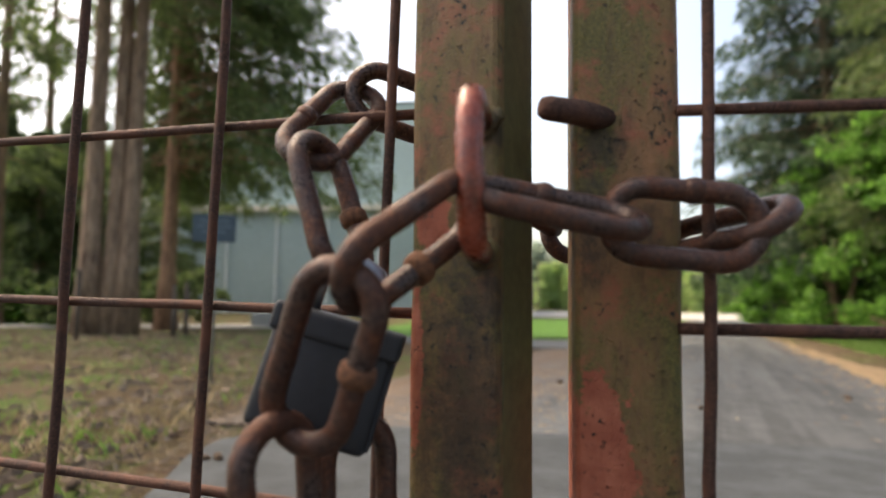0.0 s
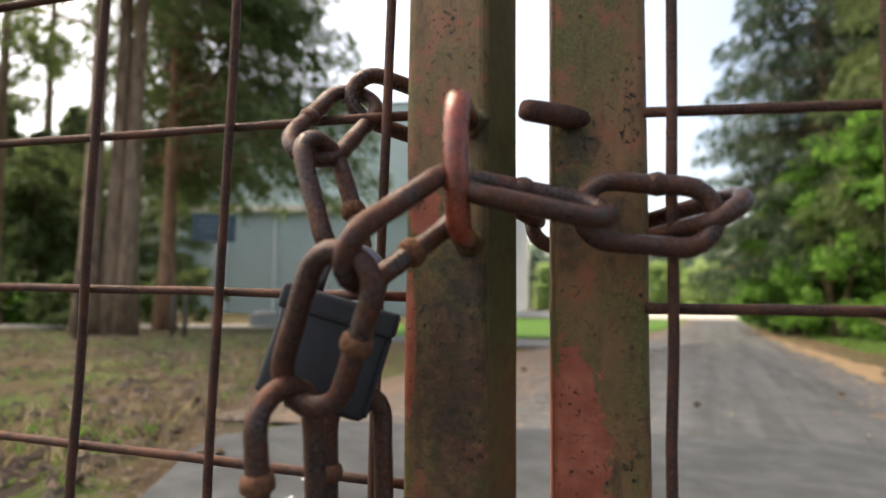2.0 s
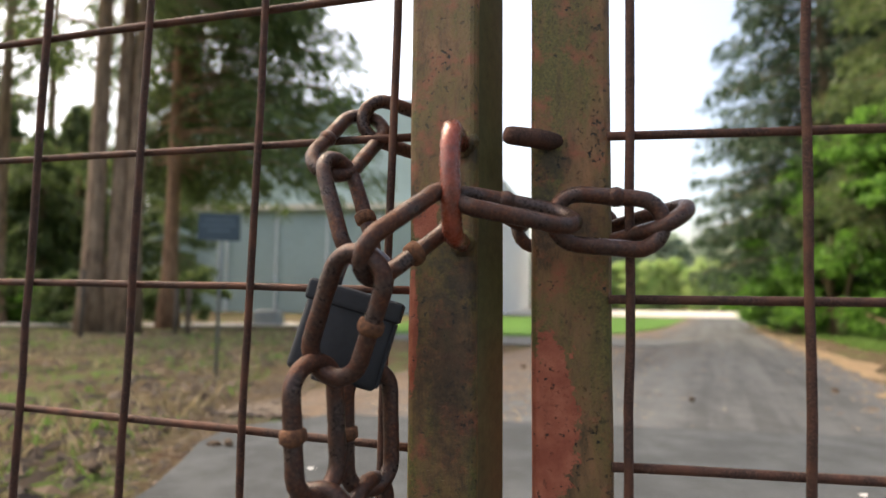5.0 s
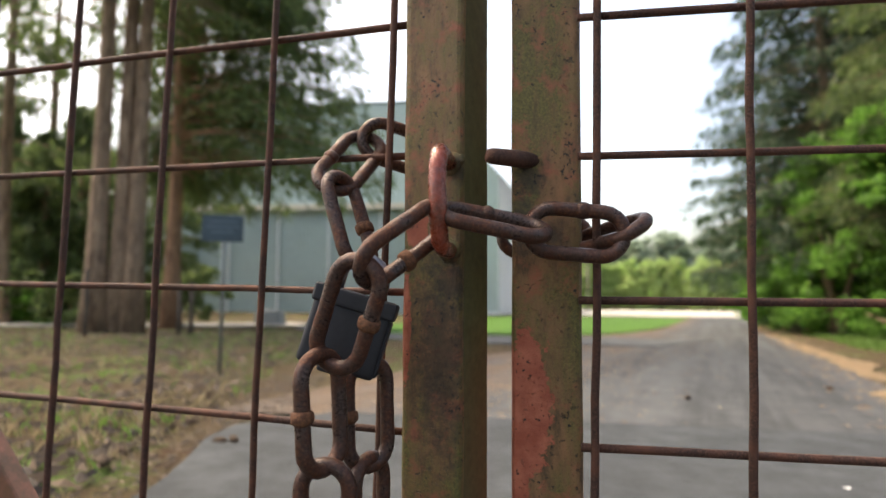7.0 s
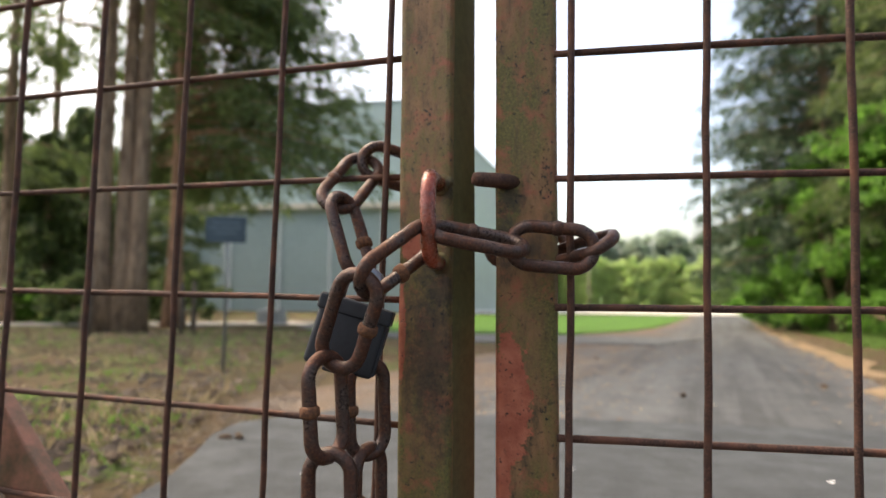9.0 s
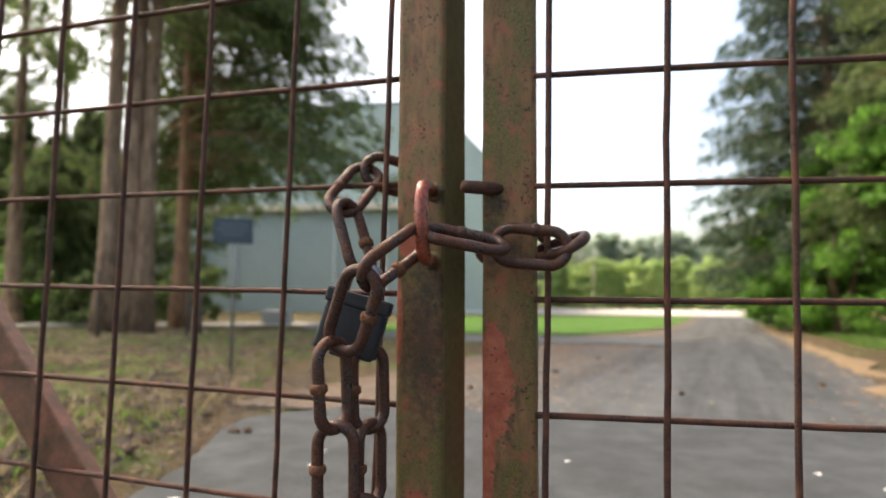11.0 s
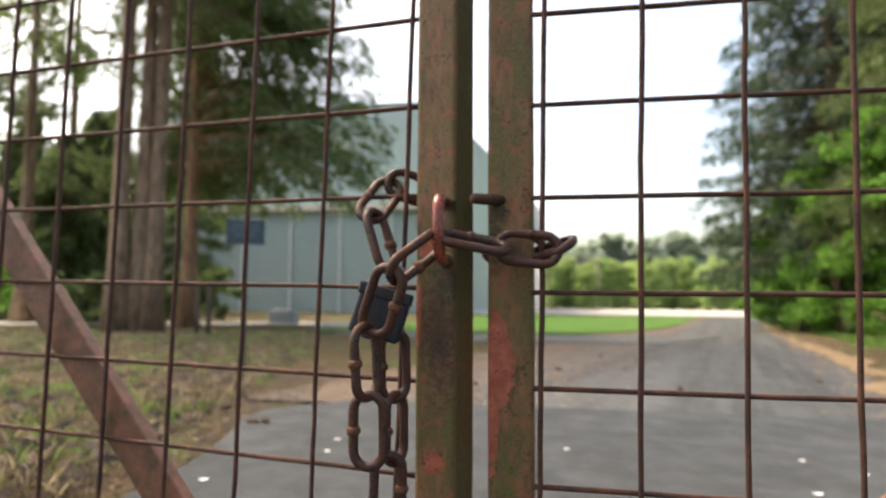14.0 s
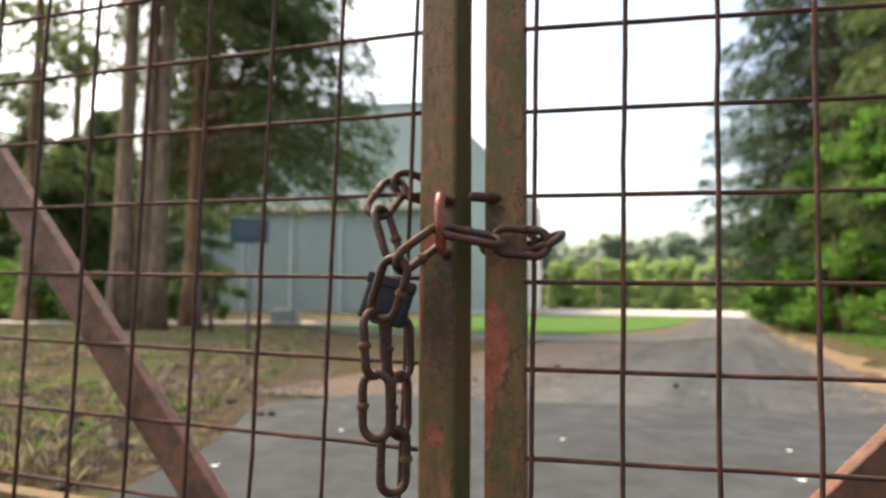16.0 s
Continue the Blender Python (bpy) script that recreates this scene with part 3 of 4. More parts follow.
part("keyhole_cover", bm, CASING, padlock)
bm = bmesh.new()
arc = [(0.022, 0, 0.03), (0.022, 0, 0.05)] + [(0.022 * math.cos(a), 0, 0.053 + 0.022 * math.sin(a)) for a in np.linspace(0, math.pi, 14)] + [(-0.022, 0, 0.05), (-0.022, 0, 0.03)]
tube(bm, [LOCK @ Vector(p) for p in arc], 0.0052, 14)
part("shackle", bm, SHACKLE, padlock, "bright steel shackle", True)


# ---- trees ----
def quads(centres, along, across):
    """Kite-shaped leaves from arrays of centres and half axes."""
    n = len(centres)
    v = np.stack([centres - along, centres + across - 0.15 * along, centres + along, centres - across - 0.15 * along], 1).reshape(-1, 3)
    f = np.arange(n * 4).reshape(n, 4)
    return v, f


def unit(a):
    return a / (np.linalg.norm(a, axis=-1, keepdims=True) + 1e-9)


def trunk_mesh(bm, base, top, r0, r1, rng, n=14, sides=14, bend=0.0):
    base, top = Vector(base), Vector(top)
    pts, radii = [], []
    for i in range(n + 1):
        f = i / n
        pts.append(base.lerp(top, f) + Vector((math.sin(f * 5 + r0 * 20), math.cos(f * 4), 0)) * bend * f)
        radii.append((r0 + (r1 - r0) * f) * (1 + 0.7 * math.exp(-f * 26)))
    tube(bm, pts, radii, sides, jitter=r0 * 0.08)
    return pts


def spruce(name, x, y, height, reach, low, count, needles, label, seed, r0=0.22, spray=0.3, lean=0.0, kinds=BARK, open_side=(0, 360)):
    """A conifer: tapered trunk, drooping limbs, and sprays of needles hanging from them."""
    rng = np.random.default_rng(seed)
    z0 = gz(x, y) - 0.05
    ob = thing(name, (x, y, z0), label, "tree")
    bm_ = bmesh.new()
    trunk_mesh(bm_, (x, y, z0), (x + lean, y, z0 + height), r0, 0.03, rng)
    part("trunk", bm_, kinds, ob, "", True)
    bm_ = bmesh.new()
    cs, al, ac = [], [], []
    n_limb = max(24, count // 150)
    for i in range(n_limb):
        h = low + (height - low) * (i + rng.random()) / n_limb
        f = (h - low) / (height - low)
        length = reach * (1 - f) ** 0.75 * rng.uniform(0.65, 1.08) + 0.3
        az = radians(rng.uniform(*open_side))
        d = np.array((math.cos(az), math.sin(az), 0.0))
        root = np.array((x + lean * h / height, y, z0 + h))
        droop = rng.uniform(0.1, 0.3)
        t = np.linspace(0, 1, 6)[:, None]
        limb = root + d * length * t + np.array((0, 0, 1.0)) * length * (0.12 * t - (droop + 0.12) * t ** 2 + 0.07 * t ** 4)
        tube(bm_, [tuple(p) for p in limb], [0.035 * (1 - k / 5.5) * (0.5 + length / reach * 0.6) for k in range(6)], 5, cap=False)
        m = int(150 * (0.35 + 0.9 * length / reach))
        u = rng.random(m) ** 0.7 * 0.85 + 0.15
        k = np.clip((u * 5).astype(int), 0, 4)
        fr = (u * 5 - k)[:, None]
        c = limb[k] * (1 - fr) + limb[k + 1] * fr
        side = np.array((-d[1], d[0], 0.0))
        off = rng.normal(0, 1, (m, 1)) * (0.08 + 0.14 * length * (1.05 - u[:, None]))
        c = c + side * off + np.array((0, 0, -1.0)) * (np.abs(rng.normal(0, 0.26, (m, 1))) + 0.15 * np.abs(off))
        a = unit(d * 0.7 + side * np.sign(off) * 0.6 + np.array((0, 0, -0.75)) + rng.normal(0, 0.4, (m, 3)))
        b = unit(np.cross(a, rng.normal(0, 1, (m, 3))))
        s = spray * rng.uniform(0.5, 1.25, (m, 1))
        cs.append(c), al.append(a * s), ac.append(b * s * 0.17)
    tagged(part("branchwork", bm_, kinds, ob, "", True), kind="stuff")
    v, f = quads(np.concatenate(cs), np.concatenate(al), np.concatenate(ac))
    tagged(raw("crown", v, f, needles, ob), kind="stuff")
    return ob


def broadleaf(name, x, y, blobs, per, size, material, label, seed, stems=4, category="tree", spread=0.5):
    """A leafy tree or shrub: forked stems and leaves gathered in uneven clumps."""
    rng = np.random.default_rng(seed)
    z0 = gz(x, y) - 0.05
    ob = thing(name, (x, y, z0), label, category)
    bm_ = bmesh.new()
    cs = []
    for i, (bx, by, bz, r) in enumerate(blobs):
        if i % max(1, len(blobs) // stems) == 0:
            tube(bm_, [(x + rng.normal(0, 0.15), y + rng.normal(0, 0.15), z0), (x + bx * 0.4, y + by * 0.4, z0 + bz * 0.55), (x + bx, y + by, z0 + bz)], [0.07, 0.05, 0.015], 7)
        sub = max(3, int(per / 55))
        dirs = unit(rng.normal(0, 1, (sub, 3)))
        mids = np.array((x + bx, y + by, z0 + bz)) + dirs * r * rng.uniform(0.35, 1.0, (sub, 1)) * np.array((1, 1, 0.8))
        for mpt in mids:
            cs.append(mpt + rng.normal(0, r * spread * 0.45, (int(per / sub), 3)) * np.array((1, 1, 0.55)))
    part("trunk", bm_, BARK, ob, "", True)
    c = np.concatenate(cs)
    c = c[c[:, 2] > z0 + 0.08]
    n = len(c)
    a = unit(rng.normal(0, 1, (n, 3)) + np.array((0, 0, -0.4)))
    b = unit(np.cross(a, unit(rng.normal(0, 1, (n, 3)) + np.array((0, 0, 0.9)))))
    s = size * rng.uniform(0.6, 1.3, (n, 1))
    v, f = quads(c, a * s, b * s * 0.62)
    tagged(raw("crown", v, f, material, ob), kind="stuff")
    return ob


def blobs_in(seed, n, wx, wy, z0, z1, r0, r1, taper=0.3):
    rng = np.random.default_rng(seed)
    out = []
    for i in range(n):
        f = rng.random()
        k = 1 - taper * f
        out.append((rng.uniform(-wx, wx) * k, rng.uniform(-wy, wy) * k, z0 + (z1 - z0) * f, rng.uniform(r0, r1)))
    return out


# old spruces at the wood's edge: three bare trunks standing close, then a wide-limbed one
for i, (x, y, r, ln) in enumerate(((-9.42, 10.5, 0.195, 0.2), (-9.06, 10.75, 0.185, 0.3), (-8.74, 10.8, 0.18, 0.35))):
    spruce("spruce_tree", x, y, 24 + i, 4.4, 6.8 + 0.4 * i, 9000, NEEDLES, "tall grey-barked spruce with bare lower trunk", 11 + i, r, 0.2, ln)
spruce("spruce_tree", -9.9, 13.9, 25, 5.7, 4.5, 80000, NEEDLES, "spreading dark spruce with drooping limbs", 21, 0.2, 0.2, 0.2, BARK_RED, (-38, 165))
for i, (x, y, h, r, lo, n) in enumerate(((-21.5, 19.5, 9.0, 2.6, 0.8, 14000), (-20.5, 22.5, 10, 2.8, 0.8, 14000), (-27.2, 25, 10.5, 3.2, 0.8, 14000), (-24, 27.5, 12, 3.2, 0.8, 14000), (-21.5, 31, 13, 3.4, 1.0, 14000), (-35, 27, 12, 3.0, 1.0, 12000), (-14.9, 13.4, 17, 3.4, 4.4, 3000), (-17.4, 17.6, 19, 3.6, 5.2, 3600), (-33, 36, 15, 4, 1.0, 12000), (-27, 40, 16, 4, 1.0, 12000), (-16.4, 16.4, 6.6, 2.2, 0.4, 15000))):
    spruce("spruce_tree", x, y, h, r, lo, n, NEEDLES, "dark spruce standing back in the wood", 40 + i, 0.2, 0.26)
broadleaf("shrub", -24, 20.8, blobs_in(5, 26, 2.4, 1.6, 2.5, 6.0, 0.6, 1.1), 260, 0.16, HEDGE, "yellow-green broadleaf tree in the wood, sunlight put into its colour", 61)
for i, (x, y) in enumerate(((-13.2, 14.2), (-16.5, 14.5), (-19, 16.0), (-23, 15.5), (-13.0, 18.5), (-26, 22), (-20, 25), (-30, 28))):
    broadleaf("undergrowth", x, y, blobs_in(70 + i, 16, 2.2, 1.0, 0.2, 1.6, 0.4, 0.8), 190, 0.1, MAPLE if i % 2 else NEEDLES, "low green undergrowth below the spruces", 71 + i, 3, "shrub")
# unseen spruces added behind the camera to hold back skylight from the gate
for i, (x, y) in enumerate(((4.6, -9.5), (8.5, -6.0), (1.2, -14), (11, -10))):
    spruce("spruce_tree", x, y, 14 + i % 3, 3.0, 0.6, 4000, NEEDLES, "dark spruce added out of view to dim the gate's front", 240 + i, 0.2, 0.34)

# right side of the road
spruce("spruce_tree", 10.5, 21.0, 23, 5.0, 2.4, 80000, BLUE_NEEDLES, "tall blue-green conifer by the road", 81, 0.25, 0.19)
spruce("spruce_tree", 13.4, 22.0, 22, 4.8, 0.8, 64000, BLUE_NEEDLES, "tall blue-green conifer by the road", 82, 0.25, 0.2)
spruce("spruce_tree", 11.2, 15.6, 19, 3.9, 2.2, 46000, NEEDLES, "dark conifer above the broadleaf thicket", 83, 0.24, 0.17)
for i, (x, y, wx, h, n) in enumerate(((9.2, 11.6, 1.5, 5.4, 40), (9.3, 14.4, 1.5, 5.9, 42), (9.0, 17.8, 1.3, 5.8, 40), (7.6, 8.2, 1.3, 3.4, 30), (9.6, 21.5, 1.5, 5.2, 32), (9.9, 10.2, 1.6, 6.3, 40), (11.6, 27, 1.8, 5.6, 30), (14.0, 33, 2.3, 6.0, 28), (16.6, 40, 3, 6.4, 26))):
    broadleaf("broadleaf_tree", x, y, blobs_in(90 + i, n, wx, wx, 0.35, h, 0.4, 0.75, 0.35), 420, 0.075 if y < 18 else 0.13, MAPLE, "bushy bright green broadleaf tree at the roadside", 91 + i, 5)

# far edge of the yard
for i in range(14):
    x = 2.0 + i * 1.45
    h = 4.8 + 0.45 * math.sin(i * 2.3)
    broadleaf("hedge_tree", x, 61.5 - 0.16 * (x - 1.2) + 0.8 * math.sin(i * 1.7), blobs_in(120 + i, 46, 0.95, 0.8, 0.3, h, 0.4, 0.75, 0.7), 330, 0.17, HEDGE, "young yellow-green tree in a row, sunlight put into its colour", 140 + i, 3, "tree")
for i in range(36):
    x, y = -6 + i * 1.45, 84 + 8 * math.sin(i * 2.1)
    h = 8.2 + 1.5 * math.sin(i * 1.9) + 0.7 * math.sin(i * 5.3)
    if i % 3 == 1:
        spruce("far_spruce", x, y, h + 1.6, 2.2, 0.5, 1900, HAZED_LEAF, "conifer at the far wood's edge, haze put into its colour", 180 + i, 0.15, 0.5)
    else:
        broadleaf("far_tree", x, y, blobs_in(160 + i, 36, 2.2, 1.6, 0.6, h - 1, 0.9, 1.6, 0.5), 330, 0.3, HAZED_LEAF, "broadleaf tree at the far wood's edge, haze put into its colour", 200 + i, 3)

# ---- grass ----
def blades(name, n, area, height, material, label, seed, tuft=0.5, width=0.006):
    """Loose tufts of grass blades on the slope; area gives the x range at each depth."""
    rng = np.random.default_rng(seed)
    v, f = [], []
    while len(f) < n:
        x, y = area(rng)
        if noise.noise((x * tuft, y * tuft, seed)) < rng.uniform(-0.35, 0.25):
            continue
        z = gz(x, y) - 0.01
        for _ in range(5):
            px, py = x + rng.normal(0, 0.03), y + rng.normal(0, 0.03)
            a, h = rng.random() * 6.28, height * rng.uniform(0.4, 1.2)
            dx, dy = math.cos(a), math.sin(a)
            w, b = width * (1 + y * 0.08), h * rng.uniform(0.2, 0.9)
            k = len(v)
            v += [(px - dy * w, py + dx * w, z), (px + dy * w, py - dx * w, z), (px + dx * b * 0.4 + dy * w * 0.7, py + dy * b * 0.4 - dx * w * 0.7, z + h * 0.65), (px + dx * b, py + dy * b, z + h)]
            f += [(k, k + 1, k + 2), (k, k + 2, k + 3)]
    return tagged(raw(name, v, f, material), label, "grass", kind="stuff")


def left_verge(rng):
    y = 0.6 + 11.5 * rng.random() ** 1.2
    return -1.25 - 0.3 * y + 0.06 * min(y, 3) - (1.6 + 0.8 * y) * rng.random(), y


def right_verge(rng):
    y = 2 + 30 * rng.random() ** 1.5
    return 1.75 + 0.326 * y + 0.75 + (1.0 + 0.05 * y) * rng.random() * 2, y


blades("dry_grass", 42000, left_verge, 0.055, GRASS, "thin dry grass on the forest verge", 301, 0.8, 0.0022)
blades("green_grass", 12000, left_verge, 0.075, LAWN, "patches of fresh green grass on the verge", 302, 0.45, 0.0022)
blades("straw_tufts", 4000, left_verge, 0.09, STRAW, "long bleached straw tufts on the verge", 304, 1.1, 0.003)
blades("verge_grass", 30000, right_verge, 0.12, LAWN, "green grass along the road's edge", 303, 0.4, 0.006)


def litter(name, n, area, size, flat, material, label, seed):
    """Small clods, twigs and needle clumps lying loose on the ground."""
    rng = np.random.default_rng(seed)
    v, f = [], []
    for _ in range(n):
        x, y = area(rng)
        z = gz(x, y) + 0.012
        a, r = rng.random() * 6.28, size * rng.uniform(0.4, 1.4)
        long, k = r * rng.uniform(1.0, 2.6), len(v)
        c, d = math.cos(a), math.sin(a)
        v += [(x + c * long, y + d * long, z), (x - d * r * 0.5, y + c * r * 0.5, z), (x - c * long, y - d * long, z), (x + d * r * 0.5, y - c * r * 0.5, z), (x + c * r * 0.2, y + d * r * 0.2, z + r * flat)]
        f += [(k, k + 1, k + 4), (k + 1, k + 2, k + 4), (k + 2, k + 3, k + 4), (k + 3, k, k + 4)]
    return tagged(raw(name, v, f, material), label, "litter", kind="stuff")


def road_side(rng):
    y = 2.4 + 13 * rng.random() ** 1.4
    return 0.326 * y - 1.3 + rng.normal(0, 0.4 + 0.02 * y), y


def verge_edge(rng):
    y = 0.7 + 3.6 * rng.random()
    return -1.0 - 0.22 * y - abs(rng.normal(0, 0.35)) + 0.12, y


def right_edge(rng):
    y = 2.8 + 22 * rng.random() ** 1.3
    return 1.5 + 0.326 * y + rng.normal(0, 0.28), y


litter("dead_clumps", 4200, left_verge, 0.03, 0.7, CLODS, "dark twigs and dead grass clumps on the verge", 311)
litter("edge_needles", 2200, verge_edge, 0.011, 0.5, CLODS, "brown needles and crumbs along the asphalt edge", 312)
litter("road_needles", 3600, road_side, 0.014, 0.3, NEEDLE_TAN, "tan needles swept together on the road", 313)
litter("drift_needles", 3200, right_edge, 0.016, 0.4, NEEDLE_TAN, "tan needles drifted along the road's edge", 314)


# ---- things beyond the gate ----
def building():
    """A tall sheet-clad hall: broad gable with a flattened top towards the gate, a pale long side."""
    x0, x1, y0, y1 = -30.0, -2.1, 40.5, 60.0
    g, eave, top = gz(0, 40.5) - 0.2, 8.7, 14.4
    ob = thing("hall", ((x0 + x1) / 2, y0, g), "tall grey-green sheet-clad hall with white side wall", "building")

    def roofline(x):
        return min(top, eave + (x1 - x) * 1.05, eave + (x - x0) * 1.05)
    bm_ = bmesh.new()
    n = 84
    w = (x1 - x0) / n
    pts = []
    for i in range(n):
        x = x0 + i * w
        pts += [(x, y0), (x + w * 0.55, y0), (x + w * 0.65, y0 - 0.035), (x + w * 0.9, y0 - 0.035)]
    pts.append((x1, y0))
    lowv = [bm_.verts.new((x, y, g + 0.45)) for x, y in pts]
    topv = [bm_.verts.new((x, y, roofline(x))) for x, y in pts]
    for i in range(len(pts) - 1):
        bm_.faces.new((lowv[i], lowv[i + 1], topv[i + 1], topv[i]))
    part("wall", bm_, SHEET, ob, "grey-green ribbed sheet cladding")
    part("plinth", box(bmesh.new(), (x0, y0 - 0.06, g - 0.3), (x1, y0 + 0.05, g + 0.45), 0.02), PALE, ob, "pale concrete plinth")
    # a lower wing along the gable, with a cream eave board
    bm_ = bmesh.new()
    wy, wx1 = y0 - 1.6, -7.4
    row = [(x0 + k * 0.3 + d, wy - o) for k in range(int((wx1 - x0) / 0.3)) for d, o in ((0, 0), (0.17, 0), (0.2, 0.03), (0.27, 0.03))] + [(wx1, wy), (wx1, y0 - 0.08)]
    lo_, hi_ = [bm_.verts.new((x, y, g)) for x, y in row], [bm_.verts.new((x, y, 6.08)) for x, y in row]
    for i in range(len(row) - 1):
        bm_.faces.new((lo_[i], lo_[i + 1], hi_[i + 1], hi_[i]))
    part("wing_wall", bm_, WING, ob, "darker grey-green ribbed wing wall")
    part("wing_roof", box(bmesh.new(), (x0, wy - 0.5, 6.1), (wx1 + 0.2, y0 - 0.05, 6.2), 0.02), ROOF, ob, "flat sheet roof of the wing")
    part("eave_board", box(bmesh.new(), (x0, wy - 0.56, 5.95), (wx1 + 0.2, wy - 0.51, 6.38), 0.01), FASCIA, ob, "cream eave board")
    for x in (-22.2, -18.3, -14.4, -10.5):
        part("downpipe", tube(bmesh.new(), [(x, wy - 0.12, g), (x, wy - 0.12, 6.0)], 0.07, 8), PALE, ob, "pale downpipe")
    bm_ = bmesh.new()
    far = 0.4
    vs = [bm_.verts.new(p) for p in ((x1, y0 + 0.05, g), (far, y1, g - 0.6), (far, y1, eave - 0.2), (x1, y0 + 0.05, eave))]
    bm_.faces.new(vs)
    bmesh.ops.solidify(bm_, geom=bm_.faces[:], thickness=0.2)
    part("side_wall", bm_, PALE, ob, "pale side wall")
    bm_ = bmesh.new()
    k = (top - eave) / 1.05
    front = [(x0 - 0.1, eave), (x0 + k, top), (x1 - k, top), (x1 + 0.12, eave - 0.1)]
    a = [bm_.verts.new((x, y0 - 0.16, z + 0.06)) for x, z in front]
    b = [bm_.verts.new((x + far - x1, y1, z + 0.06)) for x, z in front]
    for i in range(3):
        bm_.faces.new((a[i], a[i + 1], b[i + 1], b[i]))
    bmesh.ops.solidify(bm_, geom=bm_.faces[:], thickness=0.12)
    part("roof", bm_, ROOF, ob, "pale grey-green sheet roof")
    return ob


building()


def sign():
    x, y = -2.63, 3.89
    g = gz(x, y)
    ob = thing("sign", (x, y, g), "small blue-grey sign plate on a thin metal pole", "sign")
    part("pole", tube(bmesh.new(), [(x, y, g - 0.05), (x + 0.006, y, g + 0.8), (x, y, 1.19)], 0.014, 12), SIGN_POLE, ob, "", True)
    m = Matrix.Translation((x, y - 0.018, 1.11)) @ Matrix.Rotation(radians(24), 4, "Z")
    plate = part("plate", box(bmesh.new(), (-0.168, -0.006, -0.115), (0.168, 0.006, 0.115), 0.004, m), SIGN, ob, "blue-grey plate")
    for k, (w, z) in enumerate(((0.115, 0.06), (0.13, 0.015), (0.09, -0.03))):
        part("line_of_writing", box(bmesh.new(), (-w, -0.0085, z - 0.008), (w, -0.0065, z + 0.008), 0, m), SIGN_INK, plate)
    return ob


sign()


def stake(x, y, top, r, material, label):
    g = gz(x, y)
    bm_ = bmesh.new()
    tube(bm_, [(x, y, g - 0.1), (x + 0.01, y, (g + top) / 2), (x, y, top - 0.02), (x, y, top)], [r, r * 0.97, r * 0.95, r * 0.7], 10, jitter=0.004)
    ob = thing("fence_stake", (x, y, g), label, "post", "stakes beside the path")
    part("stake", bm_, material, ob, "", True)


stake(-7.6, 10.8, 0.62, 0.055, OLD_WOOD, "short weathered wooden stake by the path")
stake(-7.38, 10.9, 0.66, 0.055, OLD_WOOD, "short weathered wooden stake by the path")
stake(-7.68, 8.25, 0.86, 0.04, OLD_WOOD, "thin dark wooden stake in the grass")
g = gz(-8.5, 17.1)
bm = box(bmesh.new(), (-8.95, 16.9, g - 0.1), (-8.1, 17.5, g + 0.5), 0.08)
for v in bm.verts:
    v.co += noise.noise_vector(v.co * 3) * 0.06
ob = thing("stone_block", (-8.5, 17.2, g), "pale grey stone block on the verge", "stone")
part("block", bm, STONE, ob, "", True)
g = gz(5.6, 53.7)
ob = thing("goal_frame", (3.4, 53.7, g), "old pale ball goal frame at the yard's edge", "goal")
for x in (1.1, 5.6):
    part("post", tube(bmesh.new(), [(x, 53.7, g - 0.1), (x, 53.7, g + 4.7)], 0.075, 12), OLD_PALE, ob, "", True)
part("crossbar", tube(bmesh.new(), [(1.0, 53.7, g + 4.68), (5.7, 53.7, g + 4.68)], 0.075, 12), OLD_PALE, ob, "", True)

# cones and scraps on the ground
def cone_mesh():
    bm_ = bmesh.new()
    bmesh.ops.create_uvsphere(bm_, u_segments=16, v_segments=10, radius=1, matrix=Matrix.Diagonal((0.034, 0.016, 0.016, 1)))
    for v in bm_.verts:
        v.co *= 1 + 0.14 * math.sin(v.co.x * 700) + 0.1 * noise.noise(v.co * 120)
    return mesh_of("spruce_cone", bm_, CONE)


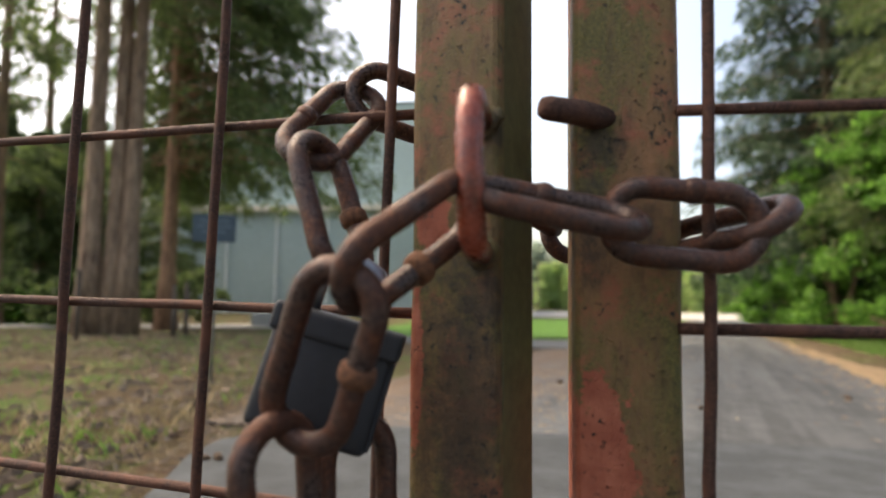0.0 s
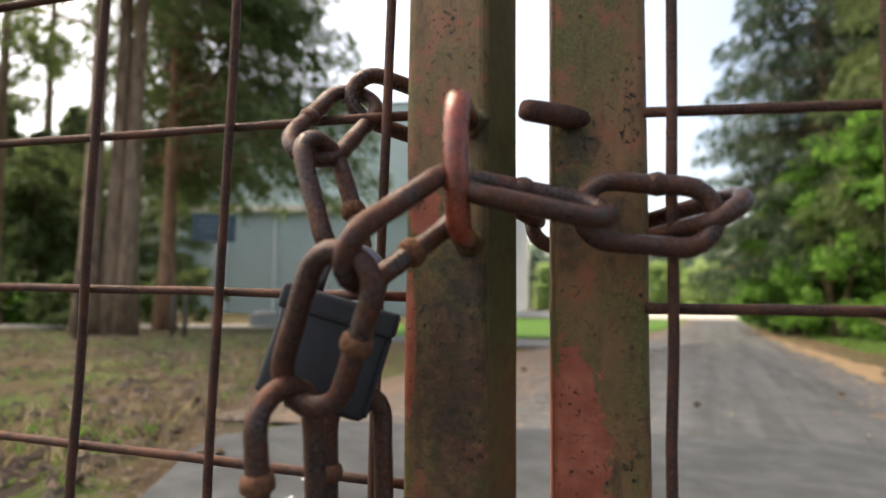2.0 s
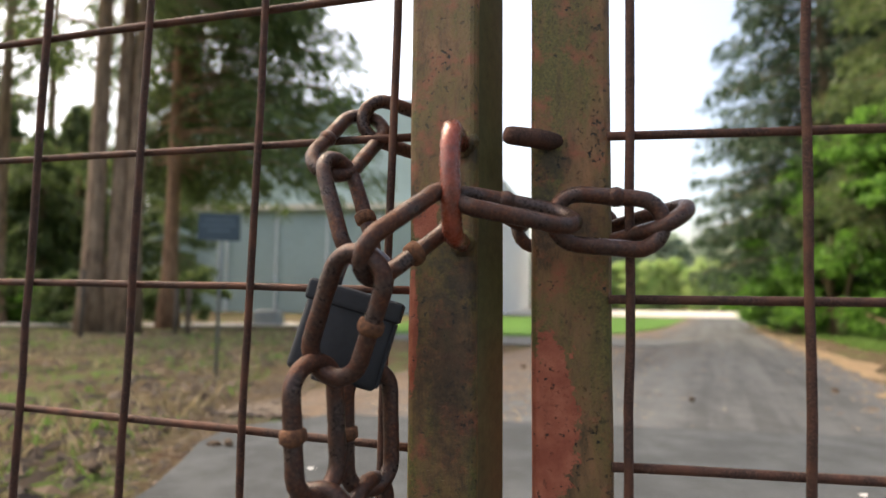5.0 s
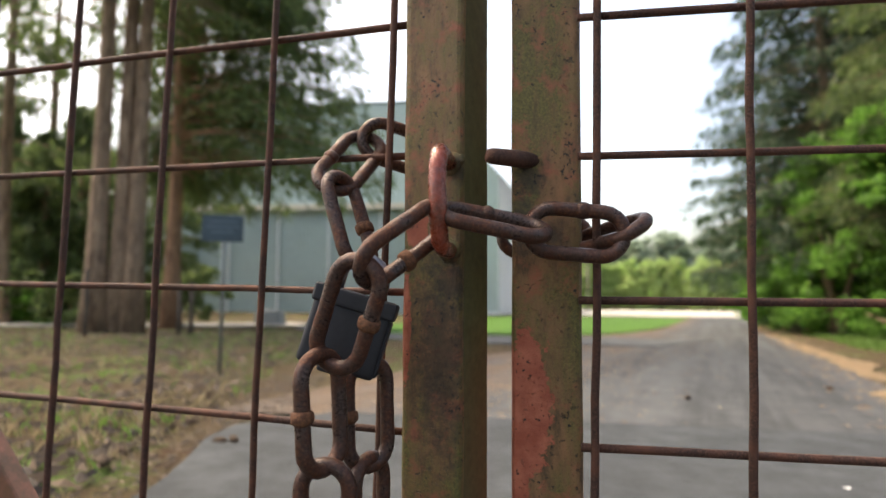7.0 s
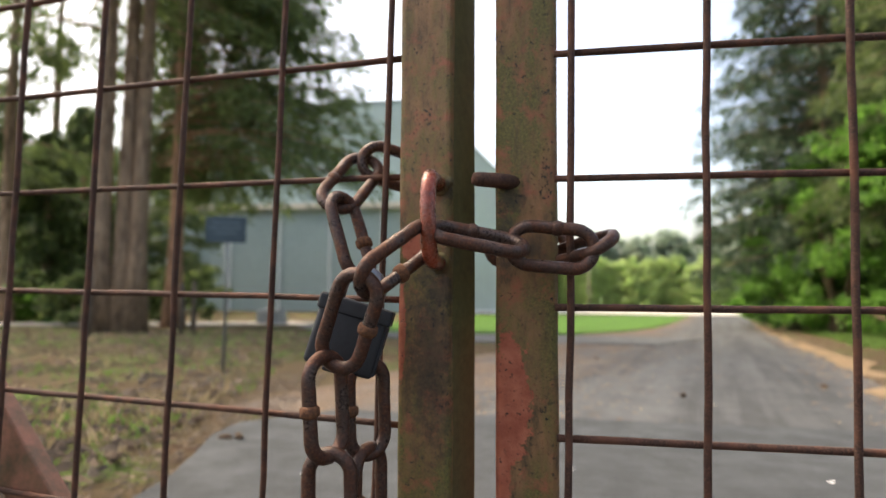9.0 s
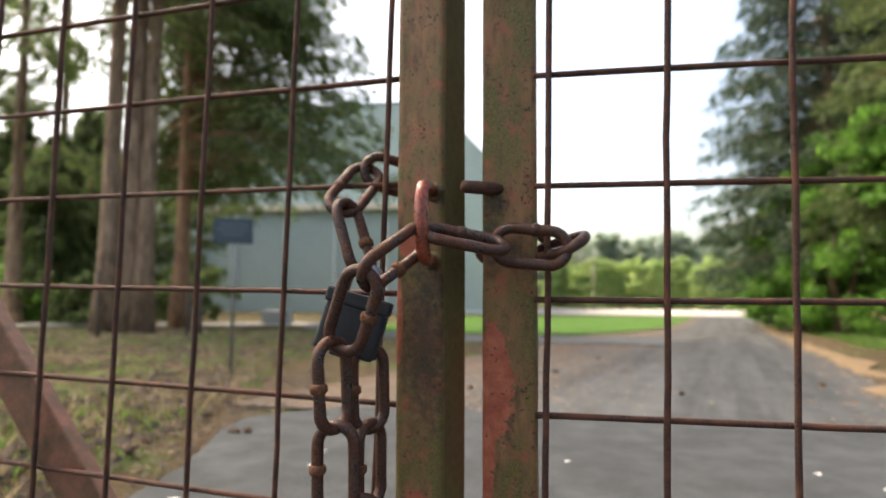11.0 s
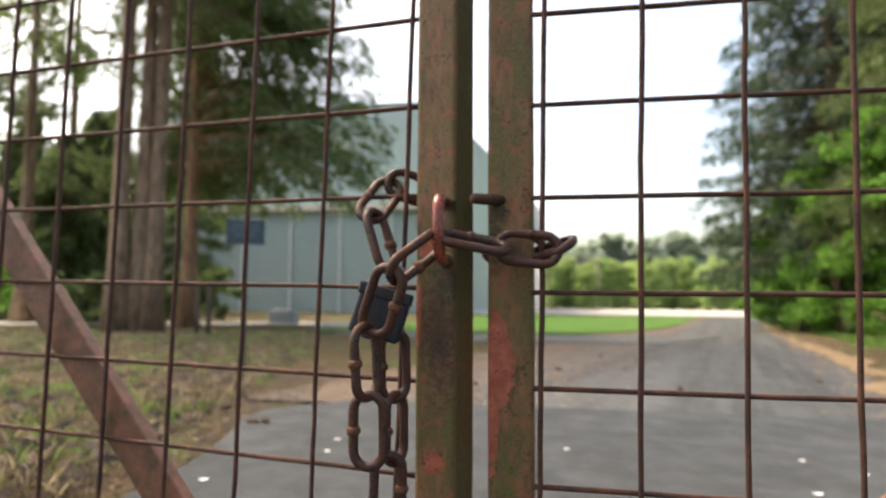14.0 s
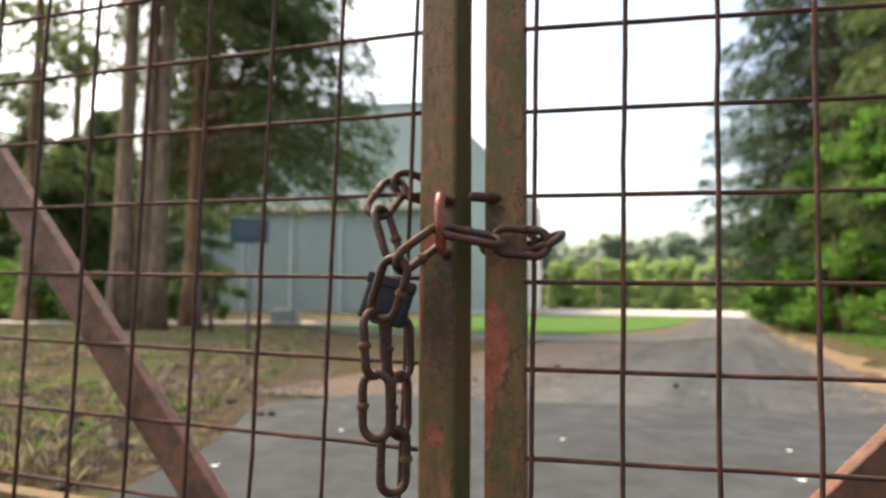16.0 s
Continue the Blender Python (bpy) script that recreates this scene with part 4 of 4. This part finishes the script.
def lift_at(x, y):
    return 0.022 if y < 2.5 and x > -1.0 - 0.22 * y else 0.014


CONE_MESH = cone_mesh()
for i, (x, y) in enumerate(((-1.39, 1.75), (-1.33, 1.76), (-0.48, 3.55), (1.05, 3.6), (-1.75, 2.1), (-0.9, 2.7), (-1.62, 1.35), (-2.2, 3.0), (0.2, 4.8), (-0.1, 5.6), (2.35, 4.4), (0.8, 6.6), (-2.0, 4.2))):
    ob = new("spruce_cone", CONE_MESH)
    ob.matrix_basis = pose(x, y, gz(x, y) + lift_at(x, y) + 0.012, 0, 0, 137 * i % 360)
    tagged(ob, "fallen brown spruce cone on the asphalt", "cone", "fallen cones")
cone_rng = random.Random(77)
for i in range(18):
    y = cone_rng.uniform(1.2, 3.0)
    x = -1.32 - 0.22 * y - abs(cone_rng.gauss(0, 0.22))
    ob = new("spruce_cone", CONE_MESH)
    ob.matrix_basis = pose(x, y, gz(x, y) + rough_ground(x, y) + 0.012, 0, 0, cone_rng.uniform(0, 360)) @ Matrix.Scale(cone_rng.uniform(0.7, 1.05), 4)
    tagged(ob, "fallen brown spruce cone among the needles", "cone", "fallen cones")
bm = bmesh.new()
ring = [bm.verts.new((0.028 * math.cos(a) * (1 + 0.3 * math.sin(3 * a)), 0.018 * math.sin(a), 0.004 + 0.003 * math.cos(2 * a))) for a in np.linspace(0, 6.28, 11)[:-1]]
top = bm.faces.new(ring)
bmesh.ops.solidify(bm, geom=[top], thickness=0.003)
SCRAP_MESH = mesh_of("scrap", bm, SCRAP)
for i, (x, y) in enumerate(((0.119, 1.55), (1.02, 1.56), (1.16, 1.4), (0.88, 1.12), (-0.83, 1.3), (-0.86, 1.5), (-1.09, 0.86))):
    ob = new("scrap", SCRAP_MESH)
    ob.matrix_basis = pose(x, y, gz(x, y) + lift_at(x, y), 0, 0, 71 * i % 50) @ Matrix.Scale(0.45 + 0.08 * (i % 4), 4)
    tagged(ob, "small pale scrap lying on the asphalt", "litter", "scraps on the asphalt")
